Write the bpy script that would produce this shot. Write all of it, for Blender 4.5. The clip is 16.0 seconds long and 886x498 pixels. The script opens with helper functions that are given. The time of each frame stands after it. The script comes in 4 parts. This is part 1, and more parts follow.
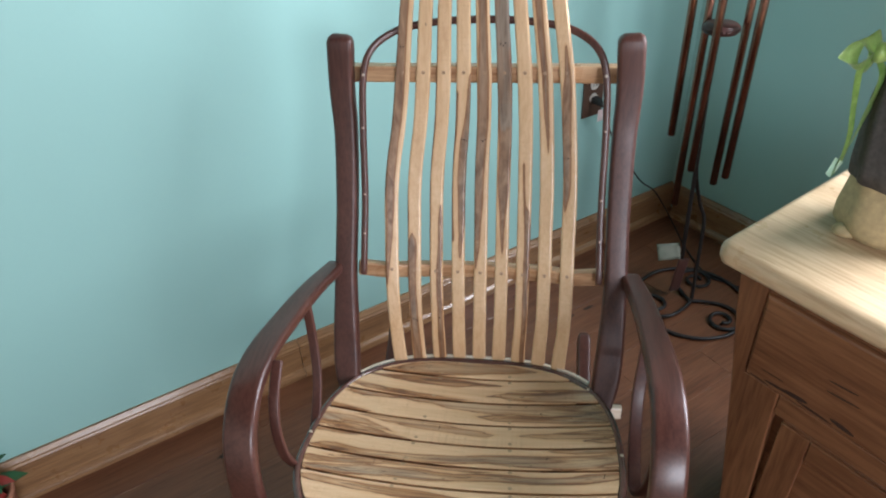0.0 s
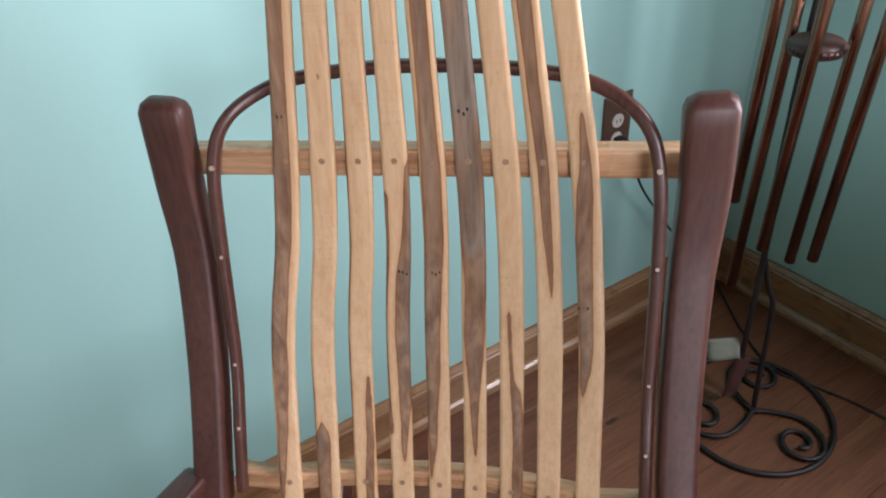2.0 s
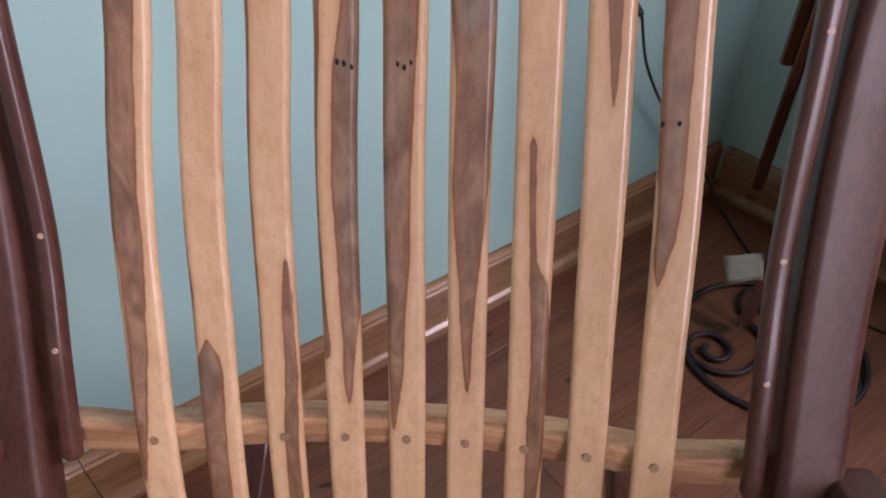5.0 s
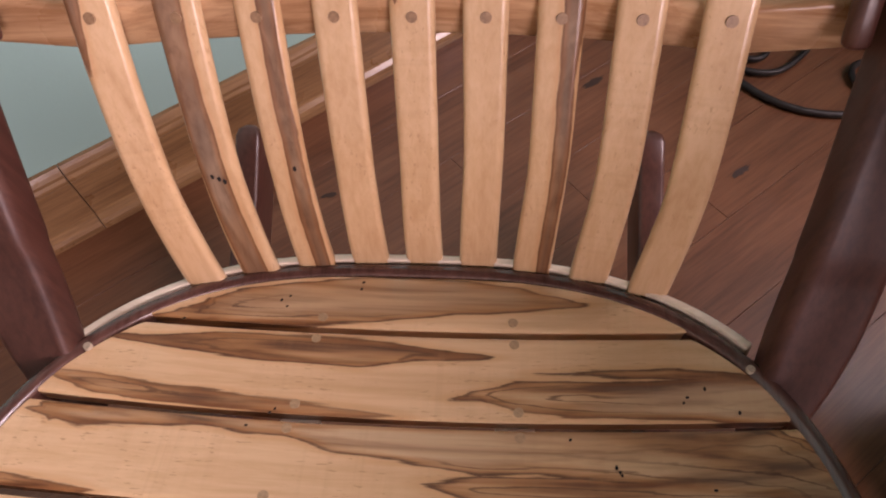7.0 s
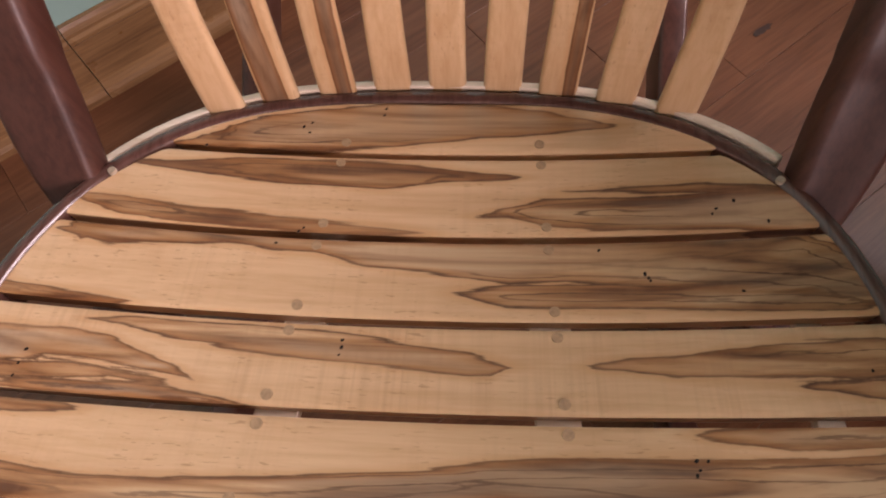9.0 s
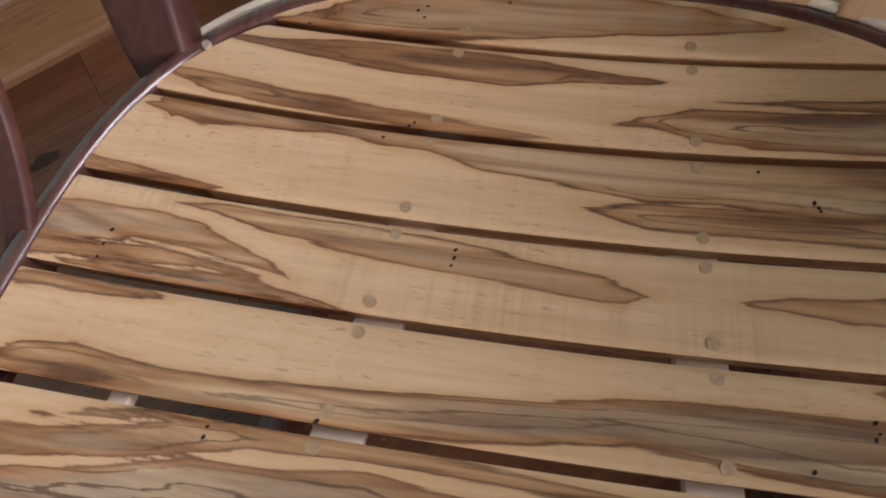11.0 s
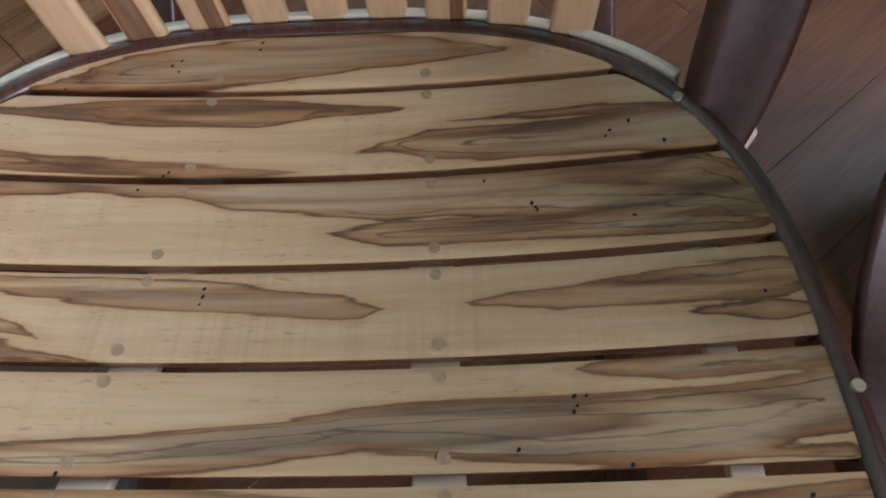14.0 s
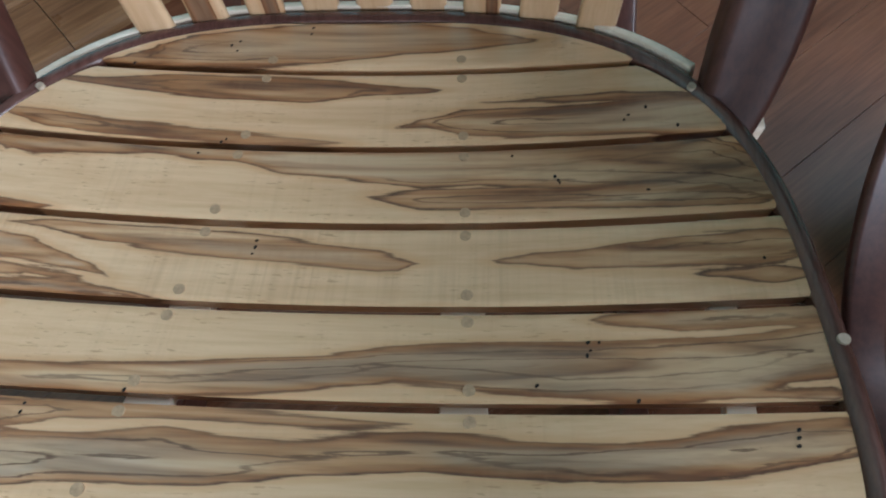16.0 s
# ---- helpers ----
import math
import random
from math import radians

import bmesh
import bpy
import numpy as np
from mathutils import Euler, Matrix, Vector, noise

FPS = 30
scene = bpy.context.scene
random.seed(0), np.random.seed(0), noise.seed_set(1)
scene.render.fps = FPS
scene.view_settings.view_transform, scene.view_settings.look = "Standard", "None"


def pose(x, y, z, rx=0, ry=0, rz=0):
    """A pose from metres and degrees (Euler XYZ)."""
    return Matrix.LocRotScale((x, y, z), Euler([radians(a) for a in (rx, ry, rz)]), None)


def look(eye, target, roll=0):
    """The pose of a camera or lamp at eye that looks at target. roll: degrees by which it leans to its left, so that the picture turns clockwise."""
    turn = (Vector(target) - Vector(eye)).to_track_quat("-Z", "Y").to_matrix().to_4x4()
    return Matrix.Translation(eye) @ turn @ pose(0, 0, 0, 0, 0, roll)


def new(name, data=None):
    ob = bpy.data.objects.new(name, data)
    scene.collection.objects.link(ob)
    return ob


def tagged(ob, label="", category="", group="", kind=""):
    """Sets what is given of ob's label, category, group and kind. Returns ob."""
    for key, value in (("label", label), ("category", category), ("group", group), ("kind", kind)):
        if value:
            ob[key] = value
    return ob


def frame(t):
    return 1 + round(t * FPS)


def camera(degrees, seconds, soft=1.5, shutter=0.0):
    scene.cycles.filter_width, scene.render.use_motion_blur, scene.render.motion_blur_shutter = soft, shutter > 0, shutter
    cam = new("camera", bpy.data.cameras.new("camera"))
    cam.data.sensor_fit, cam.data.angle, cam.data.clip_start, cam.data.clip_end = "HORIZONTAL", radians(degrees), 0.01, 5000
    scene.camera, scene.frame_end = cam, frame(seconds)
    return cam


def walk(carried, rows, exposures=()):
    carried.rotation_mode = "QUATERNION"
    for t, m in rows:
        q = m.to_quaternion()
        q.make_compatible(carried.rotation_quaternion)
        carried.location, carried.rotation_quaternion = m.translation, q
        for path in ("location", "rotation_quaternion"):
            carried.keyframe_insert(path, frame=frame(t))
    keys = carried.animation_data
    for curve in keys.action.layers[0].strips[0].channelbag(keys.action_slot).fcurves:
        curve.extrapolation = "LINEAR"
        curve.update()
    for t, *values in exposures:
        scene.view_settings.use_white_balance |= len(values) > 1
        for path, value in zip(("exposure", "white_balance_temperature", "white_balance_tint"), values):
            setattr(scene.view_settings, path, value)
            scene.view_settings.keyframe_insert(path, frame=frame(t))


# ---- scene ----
cam = camera(66.0, 16.0, soft=2.05)
EXPOSURES = [(0.0, 0.06, 6150, 16), (1.5, 0.04, 6400, 24), (2.5, -0.03, 6350, 27), (3.2, -0.14, 6300, 33), (5.3, -0.14, 6700, 43), (6.0, -0.12, 6950, 44), (7.0, 0.11, 7600, 50), (8.0, 0.12, 7950, 52), (9.0, 0.11, 7800, 46),
             (10.0, 0.02, 7200, 36), (12.4, -0.17, 6150, 23), (13.5, -0.17, 5850, 20), (15.0, 0.08, 5650, 15), (16.0, 0.04, 5450, 10)]
PATH = [
    (0, (0.1136, -0.9704, 1.4744), (-0.1505, 0.6275, 0.3011), -3.26),
    (0.5, (0.0602, -0.7967, 1.4416), (-0.0771, 0.8005, 0.2457), -1.31),
    (1, (0.0439, -0.6615, 1.4173), (0.1095, 0.9302, 0.2081), 1.86),
    (1.5, (0.1049, -0.4856, 1.3919), (-0.0675, 1.1278, 0.2227), -3.61),
    (2, (0.1243, -0.3393, 1.3316), (-0.1680, 1.2350, 0.1331), -4.93),
    (2.5, (0.0910, -0.2248, 1.2567), (-0.1202, 1.3500, 0.0421), -3.54),
    (3, (0.0658, -0.1663, 1.2057), (-0.0642, 1.4628, 0.0528), -0.87),
    (5.5, (0.0615, -0.1461, 0.9932), (-0.0774, 1.2707, -0.4117), -1.90),
    (6, (0.0600, -0.1595, 0.9399), (-0.0760, 1.1316, -0.5814), -3.17),
    (6.5, (0.0541, -0.1717, 0.8938), (-0.0773, 0.9877, -0.7306), -3.88),
    (7, (0.0511, -0.1814, 0.8694), (-0.0700, 0.8590, -0.8344), -4.20),
    (7.5, (0.0525, -0.1931, 0.8515), (-0.0586, 0.7377, -0.9152), -4.37),
    (8, (0.0514, -0.2012, 0.8487), (-0.0590, 0.6605, -0.9527), -5.35),
    (8.5, (0.0477, -0.2153, 0.8452), (-0.0587, 0.6196, -0.9691), -5.81),
    (9, (0.0345, -0.2360, 0.8371), (-0.0848, 0.5663, -0.9910), -6.55),
    (9.5, (0.0195, -0.2462, 0.8205), (-0.1209, 0.5108, -1.0254), -7.86),
    (10, (-0.0043, -0.2483, 0.8040), (-0.1740, 0.4448, -1.0643), -8.65),
    (12.5, (-0.0147, -0.2188, 0.7730), (-0.3533, 0.3798, -1.1050), -21.36),
    (13, (0.0258, -0.2232, 0.7777), (-0.2395, 0.4162, -1.0987), -16.82),
    (13.5, (0.0657, -0.2283, 0.7871), (-0.1036, 0.4580, -1.0838), -11.73),
    (14, (0.1041, -0.2421, 0.7942), (0.0115, 0.4848, -1.0668), -8.18),
    (14.5, (0.1244, -0.2604, 0.8016), (0.0853, 0.5024, -1.0468), -5.72),
    (15, (0.1222, -0.2806, 0.8077), (0.0708, 0.5137, -1.0271), -6.22),
    (15.5, (0.1105, -0.2902, 0.8090), (-0.0021, 0.4822, -1.0323), -8.40),
    (16, (0.0949, -0.2886, 0.8210), (-0.0332, 0.4818, -1.0203), -7.77),
]
walk(cam, [(t, look(eye, target, roll)) for t, eye, target, roll in PATH], EXPOSURES)

# ---- world, daylight and windows ----
world = bpy.data.worlds.new("sky")
scene.world = world
world.use_nodes = True
sky = world.node_tree.nodes.new("ShaderNodeTexSky")
sky.sky_type, sky.sun_disc = "NISHITA", False
sky.sun_elevation, sky.sun_rotation = radians(40), radians(100)
world.node_tree.nodes["Background"].inputs["Strength"].default_value = 0.12
world.node_tree.links.new(sky.outputs["Color"], world.node_tree.nodes["Background"].inputs["Color"])

# plan of the room: the corner behind the chair and the directions of its two walls
CORNER = Vector((0.619, 1.353, 0))
LEFT = Vector((-math.cos(radians(39.2)), -math.sin(radians(39.2)), 0))
RIGHT = Vector((math.cos(radians(-47.0)), math.sin(radians(-47.0)), 0))
HEIGHT = 2.45


def daylight(name, place, aim, width, height, power, colour):
    data = bpy.data.lights.new(name, "AREA")
    data.shape, data.size, data.size_y, data.energy, data.color = "RECTANGLE", width, height, power, colour
    ob = new(name, data)
    ob.matrix_world = look(place, aim)
    return ob


WINDOW_R = (1.00, 2.40, 1.00, 2.35)     # along the right wall: from, to, sill, head
FILL_WINDOW = (0.85, 2.15, 1.15, 2.35)     # along the unseen wall behind the camera: opening added for frontal fill
POWER_R, POWER_B = 116.0, 82.0


# ---- materials ----
def nodes(name, rough=0.5):
    m = bpy.data.materials.new(name)
    m.use_nodes = True
    t = m.node_tree
    b = t.nodes["Principled BSDF"]
    b.inputs["Roughness"].default_value = rough
    return m, t, b


def add(t, kind, **values):
    n = t.nodes.new(kind)
    for key, value in values.items():
        n.inputs[key.replace("_", " ")].default_value = value
    return n


def coords(t, scale, space="Object", turn=(0, 0, 0)):
    c = t.nodes.new("ShaderNodeTexCoord")
    m = t.nodes.new("ShaderNodeMapping")
    m.inputs["Scale"].default_value = scale
    m.inputs["Rotation"].default_value = turn
    info = t.nodes.new("ShaderNodeObjectInfo")
    shift = t.nodes.new("ShaderNodeVectorMath")
    shift.operation = "MULTIPLY_ADD"
    spread = t.nodes.new("ShaderNodeCombineXYZ")
    t.links.new(info.outputs["Random"], spread.inputs[0])
    t.links.new(info.outputs["Random"], spread.inputs[1])
    t.links.new(info.outputs["Random"], spread.inputs[2])
    t.links.new(spread.outputs[0], shift.inputs[0])
    shift.inputs[1].default_value = (37.0, 53.0, 71.0)
    t.links.new(c.outputs[space], m.inputs["Vector"])
    t.links.new(m.outputs["Vector"], shift.inputs[2])
    return shift.outputs[0]


def noise_of(t, vec, scale, detail=4.0, rough=0.55, distort=0.0):
    n = add(t, "ShaderNodeTexNoise", Scale=scale, Detail=detail, Roughness=rough, Distortion=distort)
    t.links.new(vec, n.inputs["Vector"])
    return n.outputs["Fac"]


def ramp(t, fac, *stops):
    r = t.nodes.new("ShaderNodeValToRGB")
    e = r.color_ramp.elements
    while len(e) < len(stops):
        e.new(0.5)
    for el, (pos, col) in zip(e, stops):
        el.position, el.color = pos, (*col, 1)
    t.links.new(fac, r.inputs["Fac"])
    return r.outputs["Color"]


def mix(t, fac, a, b, blend="MIX"):
    m = t.nodes.new("ShaderNodeMix")
    m.data_type, m.blend_type = "RGBA", blend
    for sock, v in ((m.inputs[0], fac), (m.inputs[6], a), (m.inputs[7], b)):
        if isinstance(v, (int, float)):
            sock.default_value = v
        elif isinstance(v, tuple):
            sock.default_value = (*v, 1)
        else:
            t.links.new(v, sock)
    return m.outputs[2]


def maths(t, op, a, b=0.0, clamp=False):
    m = t.nodes.new("ShaderNodeMath")
    m.operation, m.use_clamp = op, clamp
    for sock, v in zip(m.inputs, (a, b)):
        if isinstance(v, (int, float)):
            sock.default_value = v
        else:
            t.links.new(v, sock)
    return m.outputs[0]


def bump(t, b, height, strength=0.2, distance=0.002):
    n = add(t, "ShaderNodeBump", Strength=strength, Distance=distance)
    t.links.new(height, n.inputs["Height"])
    t.links.new(n.outputs["Normal"], b.inputs["Normal"])


def wood(name, dark, mid, light, along=0, rough=0.35, grain=9.0, coat=0.0, relief=0.12, fine=1.0):
    """Grained wood; along: the axis of the object that the grain follows."""
    m, t, b = nodes(name, rough)
    squeeze = [26.0, 26.0, 26.0]
    squeeze[along] = 1.6
    v = coords(t, squeeze)
    broad = noise_of(t, v, grain * 0.09, 5, 0.6, 0.8)
    thin = noise_of(t, v, grain * 0.9 * fine, 6, 0.65, 0.3)
    col = ramp(t, broad, (0.30, dark), (0.5, mid), (0.70, light))
    col = mix(t, 0.45, col, ramp(t, thin, (0.35, dark), (0.6, light)))
    t.links.new(col, b.inputs["Base Color"])
    wear = noise_of(t, coords(t, (6, 6, 6)), 3.0)
    t.links.new(maths(t, "MULTIPLY_ADD", wear, 0.2), b.inputs["Roughness"])
    b.inputs["Roughness"].links[0].from_node.inputs[2].default_value = rough - 0.1
    b.inputs["Coat Weight"].default_value = coat
    b.inputs["Coat Roughness"].default_value = 0.18
    bump(t, b, thin, relief, 0.0006)
    return m


def spalted(name, along, rough=0.36, lift=1.0, ragged=1.0, lines=1.0, deep=1.0, curl=0.12, greys=1.1, calm=False):
    """Pale maple whose brown and grey streaks follow the 'stain' values laid on each piece; grain follows the axis along."""
    m, t, b = nodes(name, rough)
    squeeze = [30.0, 30.0, 30.0]
    squeeze[along] = 1.5
    v = coords(t, squeeze)
    thin = noise_of(t, v, 7.0, 6, 0.65, 0.4)
    broad = noise_of(t, v, 1.2, 4, 0.55, 0.6)
    flame = noise_of(t, coords(t, [210.0 if i == along else 4.0 for i in range(3)]), 1.0, 2, 0.5, 0.6)
    fleck = noise_of(t, coords(t, [95.0 if i == along else 620.0 for i in range(3)]), 1.0, 3, 0.5)
    pale = ramp(t, broad, *((p, tuple(min(0.85, c * lift) for c in col)) for p, col in ((0.30, (0.60, 0.372, 0.186)), (0.55, (0.70, 0.465, 0.252)), (0.75, (0.75, 0.525, 0.306)))))
    pale = mix(t, 0.25, pale, ramp(t, thin, (0.35, (0.48, 0.28, 0.15)), (0.6, (0.74, 0.53, 0.35))))
    patch = ramp(t, noise_of(t, coords(t, (14, 14, 14)), 1.0, 2), (0.45, (0, 0, 0)), (0.57, (1, 1, 1)))
    fleck = maths(t, "MULTIPLY", ramp(t, fleck, (0.63, (0, 0, 0)), (0.68, (1, 1, 1))), patch)
    pale = mix(t, maths(t, "MULTIPLY", fleck, 0.5 * lines), pale, (0.30, 0.14, 0.055))
    a = t.nodes.new("ShaderNodeAttribute")
    a.attribute_name = "stain"
    rag = maths(t, "ADD", maths(t, "MULTIPLY", noise_of(t, v, 1.6, 3, 0.5, 0.4), 0.20), maths(t, "MULTIPLY", noise_of(t, v, 6.0, 5, 0.6, 0.4), 0.15))
    depth = maths(t, "ADD", a.outputs["Fac"], maths(t, "MULTIPLY", maths(t, "SUBTRACT", rag, 0.175), ragged))
    inside = ramp(t, depth, (0.485, (0, 0, 0)), (0.502, (1, 1, 1)))
    edge = ramp(t, depth, (0.474, (0, 0, 0)), (0.495, (1, 1, 1)), (0.506, (0.85, 0.85, 0.85)), (0.538, (0, 0, 0)))
    streak = maths(t, "ADD", maths(t, "MULTIPLY", noise_of(t, v, 1.9, 2, 0.5, 0.9), 0.8), maths(t, "MULTIPLY", noise_of(t, v, 7.0, 4, 0.6, 0.3), 0.2))
    tones = ((0.35, (0.150, 0.058, 0.022)), (0.42, (0.310, 0.142, 0.053)), (0.50, (0.455, 0.238, 0.100)), (0.57, (0.55, 0.310, 0.144)), (0.65, (0.66, 0.435, 0.235)))
    greys_of = ((0.38, (0.26, 0.212, 0.155)), (0.5, (0.36, 0.305, 0.232)), (0.62, (0.45, 0.385, 0.295)))
    if calm:
        tones = ((0.34, (0.165, 0.082, 0.042)), (0.50, (0.250, 0.138, 0.075)), (0.66, (0.36, 0.215, 0.122)))
        greys_of = ((0.34, (0.165, 0.132, 0.100)), (0.5, (0.225, 0.188, 0.147)), (0.66, (0.29, 0.245, 0.195)))
    brown = ramp(t, streak, *((p, tuple(c * deep for c in col)) for p, col in tones))
    g = t.nodes.new("ShaderNodeAttribute")
    g.attribute_name = "grey"
    grey = ramp(t, streak, *((p, tuple(c * deep for c in col)) for p, col in greys_of))
    where = ramp(t, noise_of(t, coords(t, [5.0 if i == along else 32.0 for i in range(3)]), 1.0, 2), (0.40, (0, 0, 0)), (0.60, (1, 1, 1)))
    core = ramp(t, depth, (0.55, (0, 0, 0)), (0.66, (1, 1, 1)))
    greyness = maths(t, "MULTIPLY", maths(t, "MULTIPLY", g.outputs["Fac"], greys, True), maths(t, "MULTIPLY", maths(t, "ADD", where, 0.08, True), core))
    brown = mix(t, greyness, brown, grey)
    wander = maths(t, "ADD", maths(t, "MULTIPLY", noise_of(t, v, 0.9, 2, 0.5, 0.5), 0.60), maths(t, "MULTIPLY", thin, 0.02))
    heart = maths(t, "MULTIPLY", ramp(t, depth, (0.60, (0, 0, 0)), (0.80, (1, 1, 1))), ramp(t, noise_of(t, v, 1.9, 3, 0.5, 0.5), (0.44, (0, 0, 0)), (0.58, (1, 1, 1))))
    brown = mix(t, maths(t, "MULTIPLY", heart, 0.0 if calm else 0.7), brown, (0.54, 0.365, 0.205))
    rings = maths(t, "SINE", maths(t, "MULTIPLY", maths(t, "ADD", depth, wander), 30.0))
    rings = maths(t, "MULTIPLY", ramp(t, rings, (0.86, (0, 0, 0)), (0.985, (1, 1, 1))), ramp(t, noise_of(t, v, 0.7, 3), (0.44, (0, 0, 0)), (0.58, (1, 1, 1))))
    brown = mix(t, maths(t, "MULTIPLY", rings, (0.30 if calm else 0.78) * lines), brown, (0.095, 0.038, 0.016))
    brown = mix(t, 0.25 if calm else 0.34, brown, ramp(t, thin, (0.36, (0.55, 0.50, 0.46)), (0.50, (1, 1, 1)), (0.66, (1.0, 1.0, 1.0))), "MULTIPLY")
    halo = ramp(t, depth, (0.36, (0, 0, 0)), (0.46, (1, 1, 1)), (0.52, (1, 1, 1)), (0.60, (0, 0, 0)))
    pale = mix(t, maths(t, "MULTIPLY", halo, 0.45), pale, (0.56, 0.295, 0.125))
    brown = mix(t, maths(t, "MULTIPLY", halo, 0.44), brown, (0.31, 0.118, 0.042))
    col = mix(t, inside, pale, brown)
    strong = ramp(t, noise_of(t, v, 0.8, 3), (0.36, (0.40, 0.40, 0.40)), (0.58, (1, 1, 1)))
    col = mix(t, maths(t, "MULTIPLY", maths(t, "MULTIPLY", edge, 1.0 * lines, True), strong), col, (0.085, 0.034, 0.014))
    col = mix(t, maths(t, "MULTIPLY", ramp(t, flame, (0.45, (0, 0, 0)), (0.7, (1, 1, 1))), maths(t, "MULTIPLY", maths(t, "ADD", patch, 0.45 if curl > 0.2 else 0.0, True), curl)), col, (0.36, 0.20, 0.10))
    t.links.new(col, b.inputs["Base Color"])
    b.inputs["Coat Weight"].default_value = 0.3
    b.inputs["Coat Roughness"].default_value = 0.3
    bump(t, b, thin, 0.1, 0.0005)
    return m


def plain(name, colour, rough=0.5, metal=0.0, vary=0.12, scale=40.0, relief=0.1):
    m, t, b = nodes(name, rough)
    n = noise_of(t, coords(t, (1, 1, 1)), scale, 4)
    lo = tuple(c * (1 - vary) for c in colour)
    hi = tuple(min(1, c * (1 + vary)) for c in colour)
    t.links.new(ramp(t, n, (0.3, lo), (0.7, hi)), b.inputs["Base Color"])
    b.inputs["Metallic"].default_value = metal
    bump(t, b, n, relief, 0.001)
    return m


WALNUT = wood("oiled_walnut", (0.038, 0.012, 0.008), (0.068, 0.023, 0.0155), (0.104, 0.041, 0.029), along=2, rough=0.34, coat=0.12)
WALNUT_Y = wood("oiled_walnut_lengthwise", (0.038, 0.012, 0.008), (0.068, 0.023, 0.0155), (0.104, 0.041, 0.029), along=1, rough=0.34, coat=0.12)
WALNUT_POST = wood("oiled_walnut_board", (0.038, 0.011, 0.0075), (0.066, 0.021, 0.014), (0.100, 0.037, 0.025), along=2, rough=0.46, coat=0.05)
WALNUT_RIM = wood("polished_walnut_rim", (0.055, 0.023, 0.017), (0.090, 0.040, 0.030), (0.130, 0.062, 0.048), along=1, rough=0.24, coat=0.55)
# pale maple, made whiter still: caught daylight is put into the colour
BAND = wood("pale_maple_caught_light", (0.66, 0.52, 0.37), (0.78, 0.66, 0.51), (0.83, 0.73, 0.60), along=0, rough=0.3)
RAIL = wood("streaked_maple_rail", (0.20, 0.080, 0.035), (0.54, 0.305, 0.150), (0.70, 0.475, 0.285), along=0, rough=0.28, grain=3.0, fine=1.6)
MAPLE_SEAT = spalted("spalted_maple_board", 0, deep=0.94, ragged=1.2)
MAPLE_CURLY = spalted("curly_spalted_maple_board", 0, deep=0.94, ragged=1.3, curl=0.26)
MAPLE_SLAT = spalted("spalted_maple_slat", 2, rough=0.26, lift=0.96, ragged=0.40, lines=0.7, deep=0.95, greys=0.85, calm=True)
PEG_DARK = plain("brown_end_grain", (0.30, 0.18, 0.098), 0.5, vary=0.25, scale=400)
PEG_PIN = plain("reddish_end_grain", (0.52, 0.36, 0.28), 0.5, vary=0.2, scale=400)
PEG_PALE = plain("pale_end_grain", (0.44, 0.36, 0.265), 0.5, vary=0.2, scale=400)
PEG = plain("maple_end_grain", (0.40, 0.27, 0.155), 0.5, vary=0.2, scale=400)
# worm holes, and the shade painted into tube ends and socket slots
HOLE = plain("hole_and_shade_black", (0.012, 0.009, 0.007), 0.9)
FLOOR = wood("oiled_floor_plank", (0.072, 0.0225, 0.0095), (0.130, 0.047, 0.0208), (0.188, 0.076, 0.036), along=0, rough=0.38, grain=7.0, coat=0.10)
TRIM = wood("varnished_baseboard", (0.13, 0.062, 0.026), (0.23, 0.12, 0.052), (0.33, 0.185, 0.085), along=0, rough=0.3, coat=0.3)
CHEST = wood("chest_cherry", (0.080, 0.026, 0.011), (0.170, 0.066, 0.027), (0.260, 0.118, 0.052), along=0, rough=0.36, grain=6.0, coat=0.2)
CHEST_TOP = wood("chest_maple_top", (0.42, 0.25, 0.125), (0.68, 0.49, 0.29), (0.78, 0.60, 0.39), along=0, rough=0.3, grain=6.0, coat=0.3)
COPPER = plain("copper_tube", (0.31, 0.155, 0.110), 0.22, 1.0, 0.15, 12)
IRON = plain("black_wrought_iron", (0.018, 0.015, 0.014), 0.5, 0.3, 0.3, 60)
PLATE = plain("brown_outlet_plate", (0.085, 0.045, 0.03), 0.35)
SOCKET = plain("ivory_socket", (0.55, 0.52, 0.46), 0.4)
CORD = plain("black_cord", (0.012, 0.011, 0.011), 0.5)
PAPER = plain("paper_tag", (0.20, 0.215, 0.17), 0.8)
DARK_WOOD = plain("dark_red_wood", (0.07, 0.028, 0.022), 0.4)
WHITE = plain("white_paint", (0.78, 0.77, 0.74), 0.6)


def wall_paint():
    m, t, b = nodes("teal_wall_paint", 0.55)
    v = coords(t, (1, 1, 1))
    n = noise_of(t, v, 1.3, 3)
    col = ramp(t, n, (0.3, (0.265, 0.470, 0.432)), (0.7, (0.295, 0.510, 0.470)))
    t.links.new(col, b.inputs["Base Color"])
    bump(t, b, noise_of(t, v, 160.0, 5, 0.6), 0.12, 0.002)
    return m


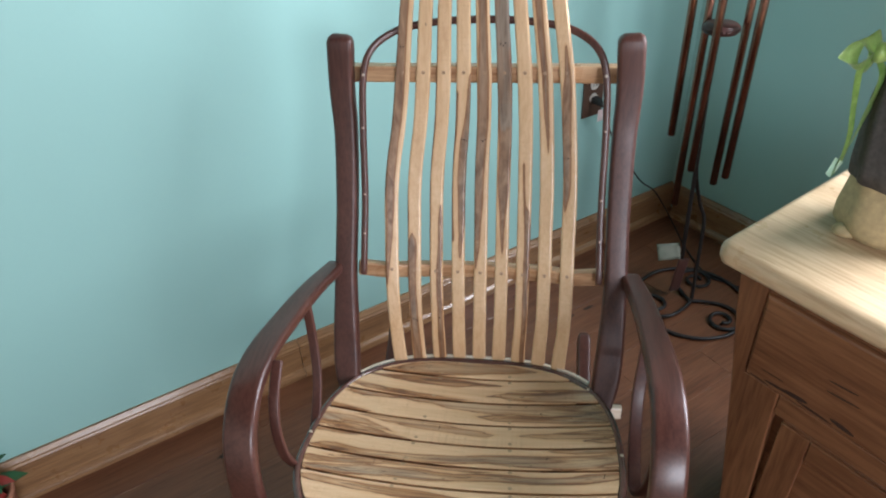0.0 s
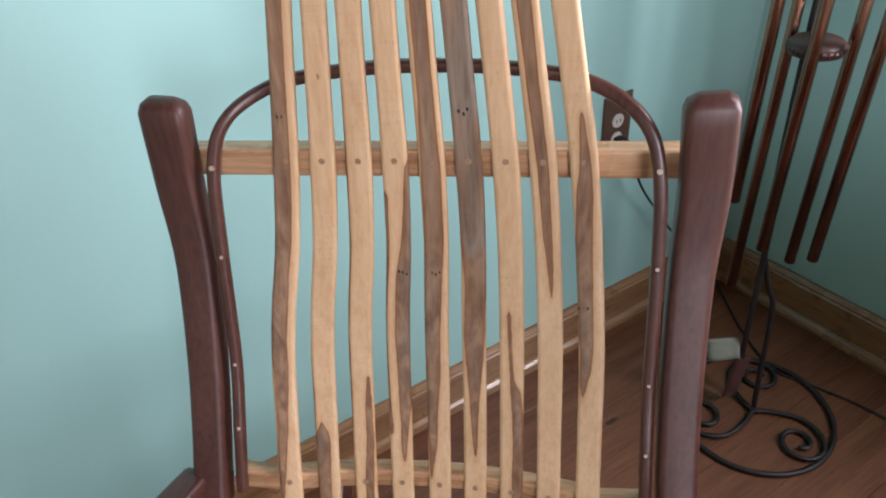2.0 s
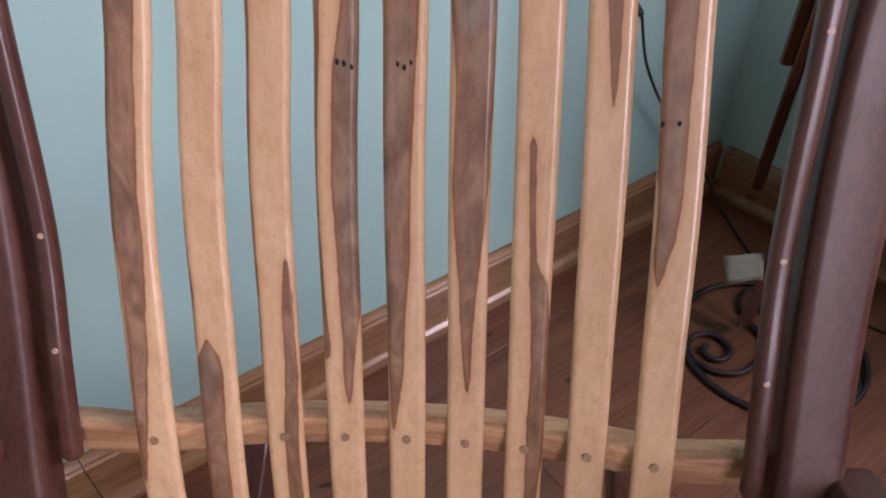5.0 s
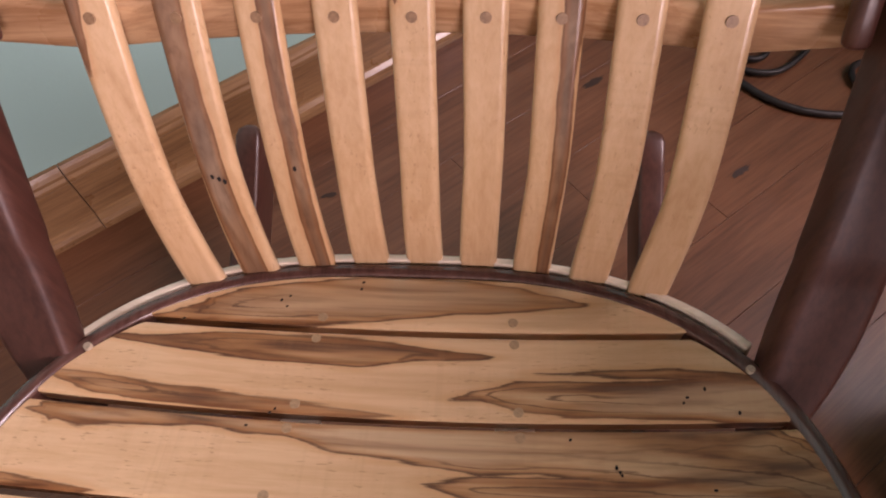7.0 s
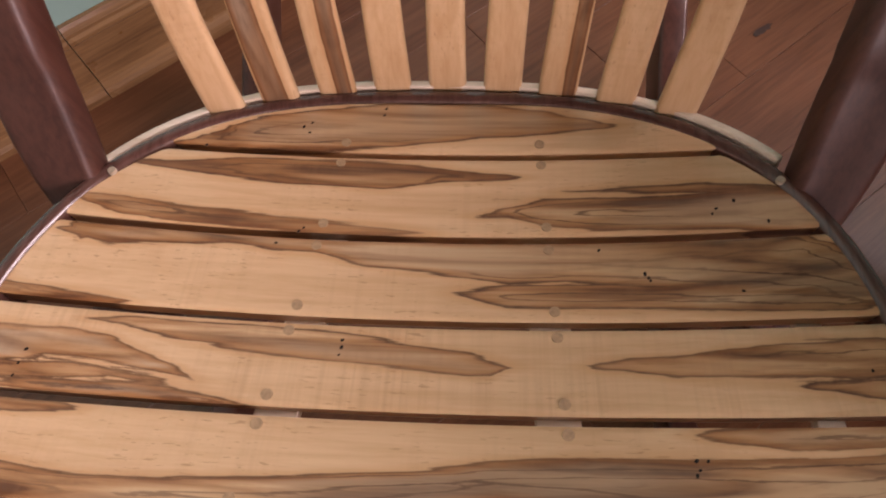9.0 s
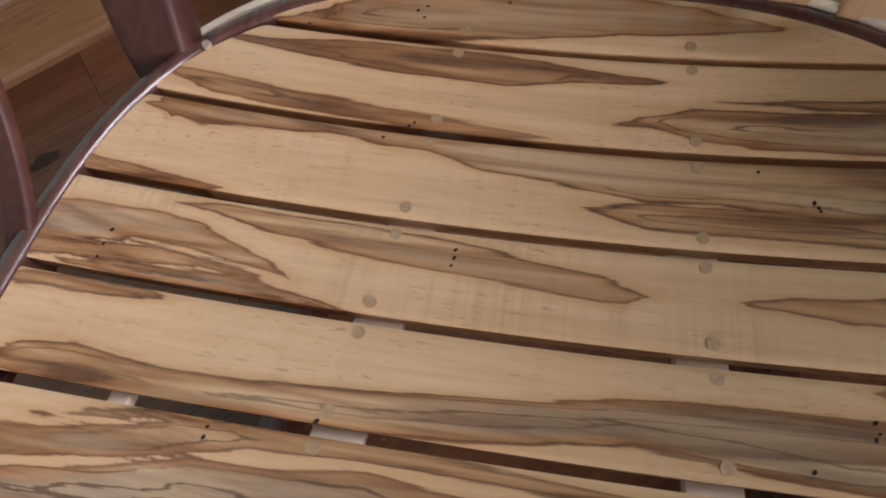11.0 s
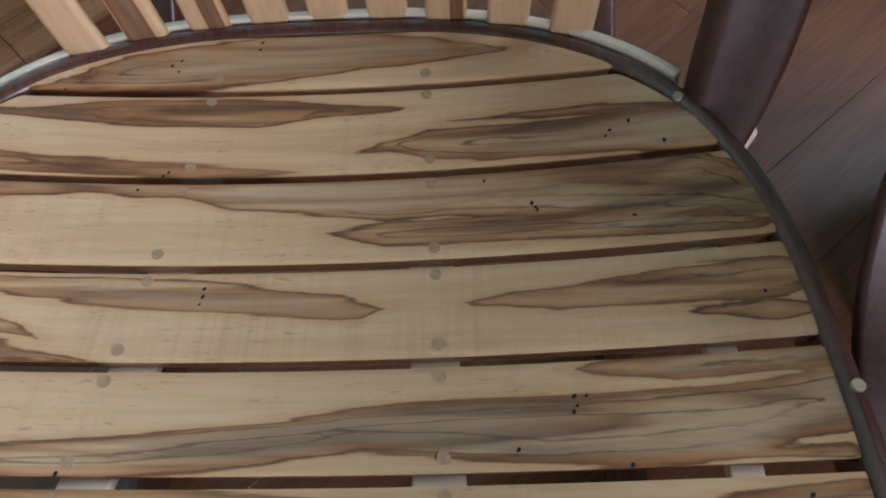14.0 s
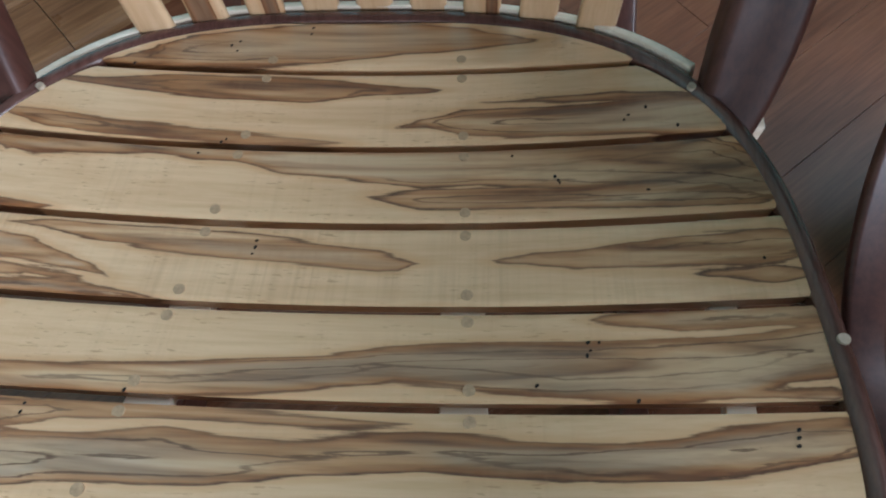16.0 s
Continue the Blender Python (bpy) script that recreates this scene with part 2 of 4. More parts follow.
WALL = wall_paint()
# colour of the two unseen walls, chosen to bounce neutral light
CREAM = plain("cream_bounce_paint", (0.44, 0.40, 0.34), 0.6, vary=0.04, scale=3.0)
CHEST_UP = wood("chest_cherry_upright", (0.080, 0.026, 0.011), (0.170, 0.066, 0.027), (0.260, 0.118, 0.052), along=2, rough=0.36, grain=6.0, coat=0.2)
DARK_KNOT = plain("dark_check", (0.035, 0.016, 0.010), 0.6)
TAN = plain("tan_cloth", (0.42, 0.32, 0.17), 0.85, vary=0.15, scale=90, relief=0.3)
GREY_CLOTH = plain("dark_grey_cloth", (0.075, 0.066, 0.060), 0.9, vary=0.25, scale=120, relief=0.3)
BROWN_CLOTH = plain("brown_cloth", (0.16, 0.09, 0.055), 0.9, vary=0.25, scale=90, relief=0.3)
TURQUOISE = plain("pale_green_paper", (0.60, 0.80, 0.66), 0.6)
PAPER_PINK = plain("pale_pink_paper", (0.62, 0.50, 0.48), 0.8)
TERRACOTTA = plain("terracotta", (0.36, 0.15, 0.085), 0.75)
LEAF = plain("dark_green_leaf", (0.025, 0.10, 0.035), 0.45, vary=0.35, scale=25)
LEAF_RED = plain("red_leaf", (0.28, 0.035, 0.025), 0.45, vary=0.3, scale=25)


def sheer():
    m, t, b = nodes("green_organza", 0.4)
    n = noise_of(t, coords(t, (1, 1, 1)), 60.0, 3)
    t.links.new(ramp(t, n, (0.3, (0.20, 0.36, 0.06)), (0.7, (0.42, 0.60, 0.16))), b.inputs["Base Color"])
    b.inputs["Transmission Weight"].default_value = 0.25
    b.inputs["Sheen Weight"].default_value = 0.4
    return m


RIBBON = sheer()
GAP = plain("dark_floor_joint", (0.05, 0.026, 0.016), 0.8)


# ---- building helpers ----
def mesh_of(name, bm, material, smooth=True):
    me = bpy.data.meshes.new(name)
    bm.to_mesh(me)
    bm.free()
    me.materials.append(material)
    if smooth:
        me.polygons.foreach_set("use_smooth", [True] * len(me.polygons))
    return me


def part(name, bm, material, parent, label="", smooth=True):
    """One mesh object under a thing or under a part."""
    ob = new(name, mesh_of(name, bm, material, smooth))
    ob.parent = parent
    return tagged(ob, label)


def thing(name, place, label, category, group="", kind="", turn=0.0):
    ob = new(name)
    ob.matrix_world = pose(*place, 0, 0, turn)
    return tagged(ob, label, category, group, kind)


def curve(points, steps):
    """A smooth line through the points (Catmull-Rom), also of radii and other values in further columns."""
    p = np.array(points, float)
    p = np.vstack([2 * p[0] - p[1], p, 2 * p[-1] - p[-2]])
    out = []
    for i in range(1, len(p) - 2):
        for k in range(steps):
            u = k / steps
            out.append(0.5 * (2 * p[i] + (p[i + 1] - p[i - 1]) * u + (2 * p[i - 1] - 5 * p[i] + 4 * p[i + 1] - p[i + 2]) * u ** 2
                              + (3 * p[i] - p[i - 1] - 3 * p[i + 1] + p[i + 2]) * u ** 3))
    out.append(p[-2])
    return np.array(out)


def section(a, b, round_off, n=4, cuts=0):
    """A rectangle of half widths a, b with rounded corners; cuts: points between, along its two wide sides."""
    rr = min(round_off, a * 0.98, b * 0.98)
    pts = []
    for corner, (cx, cy, start) in enumerate(((a - rr, b - rr, 0), (-a + rr, b - rr, 90), (-a + rr, -b + rr, 180), (a - rr, -b + rr, 270))):
        for k in range(n + 1):
            w = radians(start + 90 * k / n)
            pts.append((cx + rr * math.cos(w), cy + rr * math.sin(w)))
        if corner in (0, 2):
            for k in range(cuts):
                pts.append((cx * (1 - 2 * (k + 1) / (cuts + 1)), cy + (rr if corner == 0 else -rr)))
    return pts


def sweep(path, sizes, side, round_off, closed=False, ends=0.5, n=4, bm=None, cuts=0):
    """A bar along path. sizes: half widths (across side, across the other way) for each point; side: a direction that the
    first half width follows; ends: how far the ends are rounded, as a share of the smaller half width."""
    bm = bm or bmesh.new()
    path = [Vector(p) for p in path]
    count = len(path)
    rings = []

    def ring(c, tangent, sa, sb, sd):
        u = (sd - tangent * sd.dot(tangent)).normalized()
        w = tangent.cross(u)
        return [bm.verts.new(c + u * x + w * y) for x, y in section(sa, sb, round_off, n, cuts)]

    for i, c in enumerate(path):
        a, b = path[max(i - 1, 0)], path[min(i + 1, count - 1)]
        if closed:
            a, b = path[i - 1], path[(i + 1) % count]
        tangent = (b - a).normalized()
        sa, sb = sizes[i] if isinstance(sizes, (list, np.ndarray)) else sizes
        sd = side[i] if isinstance(side, list) else Vector(side)
        if not closed and i in (0, count - 1) and ends > 0:
            out = -tangent if i == 0 else tangent
            r = ends * min(sa, sb)
            caps = []
            for k in (2, 1, 0):
                w = radians(90 * k / 2.6)
                shrink = r * (1 - math.cos(w))
                caps.append((c + out * (r * math.sin(w)), sa - shrink, sb - shrink))
            if i:
                caps.reverse()
            for cc, xa, xb in caps:
                rings.append(ring(cc, tangent, xa, xb, sd))
        else:
            rings.append(ring(c, tangent, sa, sb, sd))
    pairs = list(zip(rings, rings[1:])) + ([(rings[-1], rings[0])] if closed else [])
    for r0, r1 in pairs:
        for k in range(len(r0)):
            j = (k + 1) % len(r0)
            bm.faces.new((r0[k], r0[j], r1[j], r1[k]))
    if not closed:
        bm.faces.new(rings[0][::-1])
        bm.faces.new(rings[-1])
    bmesh.ops.recalc_face_normals(bm, faces=bm.faces)
    return bm


def box(x0, x1, y0, y1, z0, z1, bevel=0.0, segments=2, bm=None):
    bm = bm or bmesh.new()
    made = bmesh.ops.create_cube(bm, size=1, matrix=Matrix.LocRotScale(((x0 + x1) / 2, (y0 + y1) / 2, (z0 + z1) / 2), None, (x1 - x0, y1 - y0, z1 - z0)))
    if bevel:
        edges = {e for v in made["verts"] for e in v.link_edges}
        bmesh.ops.bevel(bm, geom=list(edges), offset=bevel, segments=segments, profile=0.5, affect="EDGES")
    return bm


def disc(radius, depth, n=14):
    bm = bmesh.new()
    bmesh.ops.create_cone(bm, cap_ends=True, segments=n, radius1=radius, radius2=radius * 0.94, depth=depth)
    return bm


def facing(place, normal, spin=0.0):
    """A pose at place whose z axis follows normal."""
    return Matrix.Translation(place) @ Vector(normal).to_track_quat("Z", "Y").to_matrix().to_4x4() @ pose(0, 0, 0, 0, 0, spin)


def at(ob, m):
    ob.matrix_basis = m
    return ob


# ---- the room ----
A, B, C = CORNER + LEFT * 4.0, CORNER + RIGHT * 4.0, CORNER
D = A + (B - C)


def wall(name, p, q, opening=None, label="", thick=0.12, paint=WALL):
    """A wall from p to q, its inner face on the line, with an opening (from, to, sill, head) right through it."""
    run = (q - p).normalized()
    length = (q - p).length
    inward = Vector((0, 0, 1)).cross(run)
    if inward.dot(Vector((0, -1, 0)) - p) < 0:
        inward.negate()
    bm = bmesh.new()
    s0, s1 = -0.12, length + 0.12
    blocks = [(s0, s1, 0, HEIGHT)]
    if opening:
        a, b, lo, hi = opening
        blocks = [(s0, a, 0, HEIGHT), (b, s1, 0, HEIGHT), (a, b, 0, lo), (a, b, hi, HEIGHT)]
    flip = Vector((0, 0, 1)).cross(run).dot(inward) > 0
    for a, b, lo, hi in blocks:
        box(a, b, -thick if flip else 0, 0 if flip else thick, lo, hi, bm=bm)
    ob = new(name, mesh_of(name, bm, paint, False))
    ob.matrix_world = Matrix.Translation(p) @ pose(0, 0, 0, 0, 0, math.degrees(math.atan2(run.y, run.x)))
    tagged(ob, label, "wall", kind="structure")
    return run, inward


wall("wall_left", A, C, None, "matte teal painted wall behind the rocking chair")
run_r, in_r = wall("wall_right", C, B, WINDOW_R, "matte teal painted wall beyond the chest")
# unseen walls that close the room; their cream only shapes the bounce
run_b, in_b = wall("wall_back", D, B, FILL_WINDOW, "unseen cream wall with an added fill window", paint=CREAM)
wall("wall_front", A, D, None, "plain unseen wall, cream for neutral bounce light", paint=CREAM)
mid_r = C + run_r * (WINDOW_R[0] + WINDOW_R[1]) / 2 + Vector((0, 0, (WINDOW_R[2] + WINDOW_R[3]) / 2))
mid_b = D + run_b * (FILL_WINDOW[0] + FILL_WINDOW[1]) / 2 + Vector((0, 0, (FILL_WINDOW[2] + FILL_WINDOW[3]) / 2))
daylight("window_light", mid_r - in_r * 0.02, mid_r + in_r, WINDOW_R[1] - WINDOW_R[0], WINDOW_R[3] - WINDOW_R[2], POWER_R, (0.93, 0.97, 1.0))
# added fill lamp, set in the assumed opening behind the camera
daylight("window_light", mid_b - in_b * 0.02, mid_b + in_b, FILL_WINDOW[1] - FILL_WINDOW[0], FILL_WINDOW[3] - FILL_WINDOW[2], POWER_B, (0.95, 0.98, 1.0))


def window(name, p, run, inward, span):
    a, b, lo, hi = span
    base = thing(name, p + run * (a + b) / 2 + Vector((0, 0, lo)), "white painted frame of an unseen window around clear daylight", "window", kind="structure",
                 turn=math.degrees(math.atan2(run.y, run.x)))
    w, h = (b - a) / 2, hi - lo
    out = -1 if Vector((0, 0, 1)).cross(run).dot(inward) > 0 else 1
    y0, y1 = sorted((out * 0.05, out * 0.09))
    for x0, x1, z0, z1 in ((-w, -w + 0.05, 0, h), (w - 0.05, w, 0, h), (-w + 0.05, w - 0.05, 0, 0.05), (-w + 0.05, w - 0.05, h - 0.05, h), (-0.02, 0.02, 0.05, h - 0.05)):
        part("window_frame", box(x0, x1, y0, y1, z0, z1, 0.004), WHITE, base, smooth=False)
    return base


window("window_1", C, run_r, in_r, WINDOW_R)
# frame around the added fill opening
window("fill_window", D, run_b, in_b, FILL_WINDOW)

bm = bmesh.new()
bm.faces.new([bm.verts.new(p + Vector((0, 0, HEIGHT))) for p in (A, C, B, D)])
bmesh.ops.solidify(bm, geom=bm.faces[:], thickness=-0.1)
bmesh.ops.recalc_face_normals(bm, faces=bm.faces)
tagged(new("ceiling", mesh_of("ceiling", bm, WHITE, False)), "plain white ceiling", "ceiling", kind="structure")


def baseboard(name, start, run, inward, length, label):
    """A wooden baseboard with a moulded top lip and a quarter-round shoe, in lengths butted end to end."""
    turn = math.degrees(math.atan2(run.y, run.x))
    base = thing(name, start, label, "baseboard", kind="structure", turn=turn)
    s = 1 if Vector((0, 0, 1)).cross(run).dot(inward) > 0 else -1
    profile = [(0.001, 0.0), (0.030, 0.0), (0.030, 0.012), (0.027, 0.020), (0.020, 0.027), (0.016, 0.029), (0.016, 0.108), (0.0185, 0.112),
               (0.0185, 0.118), (0.015, 0.123), (0.015, 0.128), (0.011, 0.134), (0.008, 0.140), (0.001, 0.140)]
    x = 0.0
    for piece in length:
        bm = bmesh.new()
        ends = []
        for xx in (x + 0.0008, x + piece - 0.0008):
            ends.append([bm.verts.new((xx, s * y, 0.94 * z)) for y, z in profile])
        n = len(profile)
        for k in range(n):
            bm.faces.new((ends[0][k], ends[0][(k + 1) % n], ends[1][(k + 1) % n], ends[1][k]))
        bm.faces.new(ends[0])
        bm.faces.new(ends[1])
        bmesh.ops.recalc_face_normals(bm, faces=bm.faces)
        part("board", bm, TRIM, base, smooth=False)
        x += piece


in_l = Vector((0, 0, 1)).cross(LEFT)
if in_l.y > 0:
    in_l.negate()
baseboard("baseboard_left", CORNER + RIGHT * 0.0, LEFT, in_l, (1.517, 2.45), "varnished wooden baseboard with a moulded lip and shoe")
baseboard("baseboard_right", CORNER + RIGHT * 0.032, RIGHT, in_r, (1.9, 1.9), "varnished wooden baseboard with a moulded lip and shoe")

# ---- the rocking chair ----
chair = thing("rocking_chair", (0, 0, 0), "bentwood rocking chair of dark walnut and pale spalted maple", "chair")

SEAT_A, SEAT_REAR, SEAT_FRONT, SEAT_Y = 0.2835, 0.261, 0.275, -0.180


def seat_z(x, y):
    u = max(-0.1, 0.03 - y)
    lift = 0.05 * u + 0.5 * u * u
    if u > 0.29:
        lift = 0.05 * 0.29 + 0.5 * 0.29 ** 2 + 0.34 * (u - 0.29) - 1.5 * (u - 0.29) ** 2
    return 0.405 + lift + 0.30 * x * x


def rim_point(angle, grow=0.0):
    """The seat's outline: a superellipse, rounder in front; angle from the right side, counterclockwise."""
    c, s = math.cos(angle), math.sin(angle)
    depth, power = (SEAT_REAR, 2.6) if s >= 0 else (SEAT_FRONT, 2.6)
    x = math.copysign(abs(c) ** (2 / power), c) * (SEAT_A + grow) - 0.0055 * max(0.0, c) ** (6 if s >= 0 else 2)
    y = SEAT_Y + math.copysign(abs(s) ** (2 / power), s) * (depth + grow)
    return x, y


def half_width(y, grow=0.0):
    depth, power = (SEAT_REAR, 2.6) if y >= SEAT_Y else (SEAT_FRONT, 2.6)
    k = min(1.0, abs(y - SEAT_Y) / (depth + grow))
    return (SEAT_A + grow) * max(0.0, 1 - k ** power) ** (1 / power)


rim_path, rim_side = [], []
for k in range(96):
    x, y = rim_point(2 * math.pi * k / 96, 0.0018)
    rim_path.append((x, y, seat_z(x, y) - 0.0150))
for k in range(96):
    d = Vector(rim_path[(k + 1) % 96]) - Vector(rim_path[k - 1])
    rim_side.append(Vector((d.y, -d.x, 0)).normalized())
part("seat_rim", sweep(rim_path, (0.0066, 0.017), rim_side, 0.0068, closed=True), WALNUT_RIM, chair, "dark bent walnut rim")

# outer band behind the slats, from post to post; coloured for light on its top
band, sides = [], []
for k in range(49):
    w = radians(41.0 + 103.0 * k / 48)
    x, y = rim_point(w, 0.0116)
    band.append((x, y, seat_z(x, y) - 0.0132 - 0.006 * max(0.0, (k - 32) / 16)))
for k in range(49):
    d = Vector(band[min(k + 1, 48)]) - Vector(band[max(k - 1, 0)])
    sides.append(Vector((d.y, -d.x, 0)).normalized())
part("outer_band", sweep(band, (0.0028, 0.016), sides, 0.0012), BAND, chair, "pale bent maple band behind the slats")

SEAMS = [0.0758, 0.028, -0.042, -0.106, -0.167, -0.227, -0.286, -0.348, -0.455]
STREAKS, HOLES = {}, {}

def streak(k, grey, *outline):
    """A stain on seat board k: across the board (x), its rear and its front edge; grey: how far it is grey rather than brown."""
    STREAKS.setdefault(k, []).append((grey, np.array(outline)))


def holes(k, *places):
    HOLES.setdefault(k, []).extend(places)


streak(0, 0.25, (-0.185, 0.035, 0.026), (-0.138, 0.057, 0.029), (-0.092, 0.068, 0.031), (-0.033, 0.077, 0.035), (0.030, 0.075, 0.046), (0.077, 0.069, 0.048), (0.120, 0.056, 0.053))
streak(1, 0.10, (-0.218, 0.013, 0.011), (-0.181, 0.015, 0.007), (-0.133, 0.023, 0.004), (-0.088, 0.024, 0.002), (-0.038, 0.023, -0.001), (0.003, 0.019, 0.007), (0.050, 0.012, 0.009))
streak(1, 0.35, (0.030, -0.022, -0.024), (0.052, -0.015, -0.023), (0.075, -0.009, -0.030), (0.109, -0.007, -0.034), (0.165, -0.007, -0.035), (0.201, -0.004, -0.035), (0.229, -0.006, -0.040), (0.266, -0.012, -0.043))
streak(1, 0.00, (0.089, -0.001, -0.003), (0.130, 0.001, -0.004), (0.186, 0.002, -0.006), (0.228, -0.002, -0.010))
streak(1, 0.55, (-0.252, -0.017, -0.021), (-0.216, -0.018, -0.033), (-0.173, -0.024, -0.036), (-0.125, -0.026, -0.038), (-0.082, -0.029, -0.040), (-0.034, -0.032, -0.040), (-0.003, -0.036, -0.039))
streak(2, 0.00, (-0.247, -0.0415, -0.0435), (-0.243, -0.041, -0.050), (-0.238, -0.041, -0.054), (-0.230, -0.041, -0.0515), (-0.211, -0.042, -0.0535))
streak(2, 0.30, (-0.236, -0.043, -0.053), (-0.217, -0.042, -0.056), (-0.180, -0.041, -0.053), (-0.134, -0.042, -0.050), (-0.111, -0.043, -0.054), (-0.079, -0.045, -0.055), (-0.048, -0.044, -0.064), (-0.002, -0.044, -0.069), (0.051, -0.043, -0.076), (0.089, -0.043, -0.074), (0.143, -0.041, -0.078), (0.195, -0.040, -0.081), (0.237, -0.039, -0.084), (0.266, -0.055, -0.094))
streak(2, 0.25, (0.017, -0.082, -0.084), (0.051, -0.078, -0.092), (0.105, -0.076, -0.094), (0.157, -0.077, -0.095), (0.216, -0.079, -0.095), (0.259, -0.083, -0.095))
streak(2, 0.10, (-0.273, -0.090, -0.101), (-0.245, -0.092, -0.102), (-0.206, -0.096, -0.101))
streak(3, 0.40, (-0.215, -0.112, -0.113), (-0.191, -0.110, -0.115), (-0.151, -0.110, -0.124), (-0.108, -0.111, -0.128), (-0.054, -0.114, -0.134), (-0.001, -0.121, -0.138), (0.027, -0.126, -0.141), (0.041, -0.130, -0.140), (0.050, -0.132, -0.135))
streak(3, 0.75, (-0.281, -0.121, -0.145), (-0.261, -0.119, -0.144), (-0.229, -0.119, -0.139), (-0.200, -0.123, -0.140), (-0.184, -0.129, -0.142), (-0.163, -0.137, -0.145), (-0.138, -0.148, -0.151))
streak(3, 0.00, (-0.280, -0.147, -0.158), (-0.248, -0.146, -0.154), (-0.217, -0.143, -0.153), (-0.186, -0.145, -0.152), (-0.160, -0.148, -0.154))
streak(3, 0.90, (-0.256, -0.156, -0.161), (-0.217, -0.152, -0.162), (-0.186, -0.151, -0.164), (-0.154, -0.153, -0.165), (-0.123, -0.158, -0.166), (-0.104, -0.163, -0.166))
streak(4, 0.30, (-0.276, -0.168, -0.174), (-0.240, -0.168, -0.172), (-0.209, -0.169, -0.171))
streak(3, 0.05, (0.102, -0.131, -0.133), (0.122, -0.127, -0.134), (0.151, -0.125, -0.138), (0.183, -0.119, -0.139), (0.214, -0.115, -0.139), (0.243, -0.115, -0.139), (0.263, -0.114, -0.137))
streak(3, 0.05, (0.226, -0.143, -0.145), (0.244, -0.142, -0.147), (0.258, -0.140, -0.150))
streak(4, 0.25, (-0.274, -0.213, -0.217), (-0.256, -0.206, -0.220), (-0.232, -0.203, -0.226), (-0.213, -0.206, -0.227), (-0.185, -0.209, -0.227))
streak(4, 0.42, (-0.190, -0.209, -0.228), (-0.177, -0.209, -0.226), (-0.131, -0.207, -0.224), (-0.083, -0.205, -0.225), (-0.035, -0.200, -0.222), (-0.000, -0.197, -0.218), (0.044, -0.190, -0.212), (0.092, -0.186, -0.216), (0.139, -0.184, -0.222), (0.184, -0.184, -0.222), (0.227, -0.182, -0.218), (0.256, -0.178, -0.209), (0.276, -0.174, -0.205))
streak(4, 0.25, (0.157, -0.172, -0.174), (0.182, -0.167, -0.177), (0.203, -0.166, -0.182), (0.239, -0.165, -0.179), (0.276, -0.163, -0.177))
streak(4, 0.00, (0.141, -0.222, -0.223), (0.176, -0.219, -0.225), (0.224, -0.215, -0.219), (0.269, -0.214, -0.219))
streak(5, 0.05, (-0.233, -0.2355, -0.239), (-0.209, -0.232, -0.2365), (-0.183, -0.229, -0.2325), (-0.157, -0.2265, -0.2295))
streak(5, 0.95, (-0.262, -0.243, -0.262), (-0.229, -0.243, -0.258), (-0.200, -0.2375, -0.254), (-0.165, -0.2315, -0.247), (-0.142, -0.228, -0.243))
streak(5, 0.60, (-0.255, -0.265, -0.281), (-0.231, -0.260, -0.280), (-0.206, -0.257, -0.280), (-0.169, -0.251, -0.278), (-0.140, -0.248, -0.275))
streak(5, 0.45, (-0.168, -0.230, -0.241), (-0.123, -0.228, -0.240), (-0.077, -0.228, -0.238), (-0.036, -0.230, -0.238), (0.005, -0.233, -0.240), (0.029, -0.235, -0.239), (0.056, -0.236, -0.237))
streak(5, 0.45, (-0.156, -0.246, -0.274), (-0.113, -0.245, -0.272), (-0.075, -0.242, -0.273), (-0.045, -0.246, -0.272), (-0.010, -0.247, -0.265), (0.020, -0.244, -0.262), (0.064, -0.240, -0.258), (0.108, -0.242, -0.261), (0.153, -0.242, -0.261), (0.191, -0.239, -0.259), (0.218, -0.233, -0.258), (0.245, -0.229, -0.252), (0.268, -0.229, -0.246))
holes(0, (-0.103, 0.051), (-0.098, 0.046), (-0.097, 0.055), (-0.042, 0.070), (-0.043, 0.064), (-0.172, 0.030))
holes(1, (0.187, -0.023), (0.190, -0.019), (0.202, -0.013), (0.221, -0.030), (-0.091, -0.036), (-0.094, -0.039))
holes(2, (-0.108, -0.049), (0.111, -0.050), (0.139, -0.068), (0.141, -0.071), (0.142, -0.073), (0.197, -0.081))
holes(3, (-0.053, -0.119), (-0.053, -0.124), (-0.054, -0.129), (-0.242, -0.136), (-0.243, -0.145), (-0.243, -0.153), (0.255, -0.134))
holes(4, (0.152, -0.187), (0.153, -0.192), (0.151, -0.195), (0.158, -0.187), (0.123, -0.213), (0.175, -0.221), (-0.104, -0.222))
holes(5, (0.248, -0.235), (0.247, -0.239), (0.246, -0.243), (-0.154, -0.232), (-0.154, -0.237))
streak(6, 0.30, (-0.250, -0.292, -0.306), (-0.150, -0.296, -0.312), (-0.050, -0.298, -0.318), (0.040, -0.310, -0.320))
streak(6, 0.20, (-0.120, -0.330, -0.344), (0.020, -0.322, -0.342), (0.150, -0.318, -0.340), (0.240, -0.306, -0.334))
streak(7, 0.40, (-0.200, -0.362, -0.390), (-0.060, -0.368, -0.402), (0.090, -0.360, -0.388), (0.180, -0.368, -0.378))


def seam_y(k, x):
    return SEAMS[k] + (0.06 * x * x if 1 < k < len(SEAMS) - 1 else 0.0)


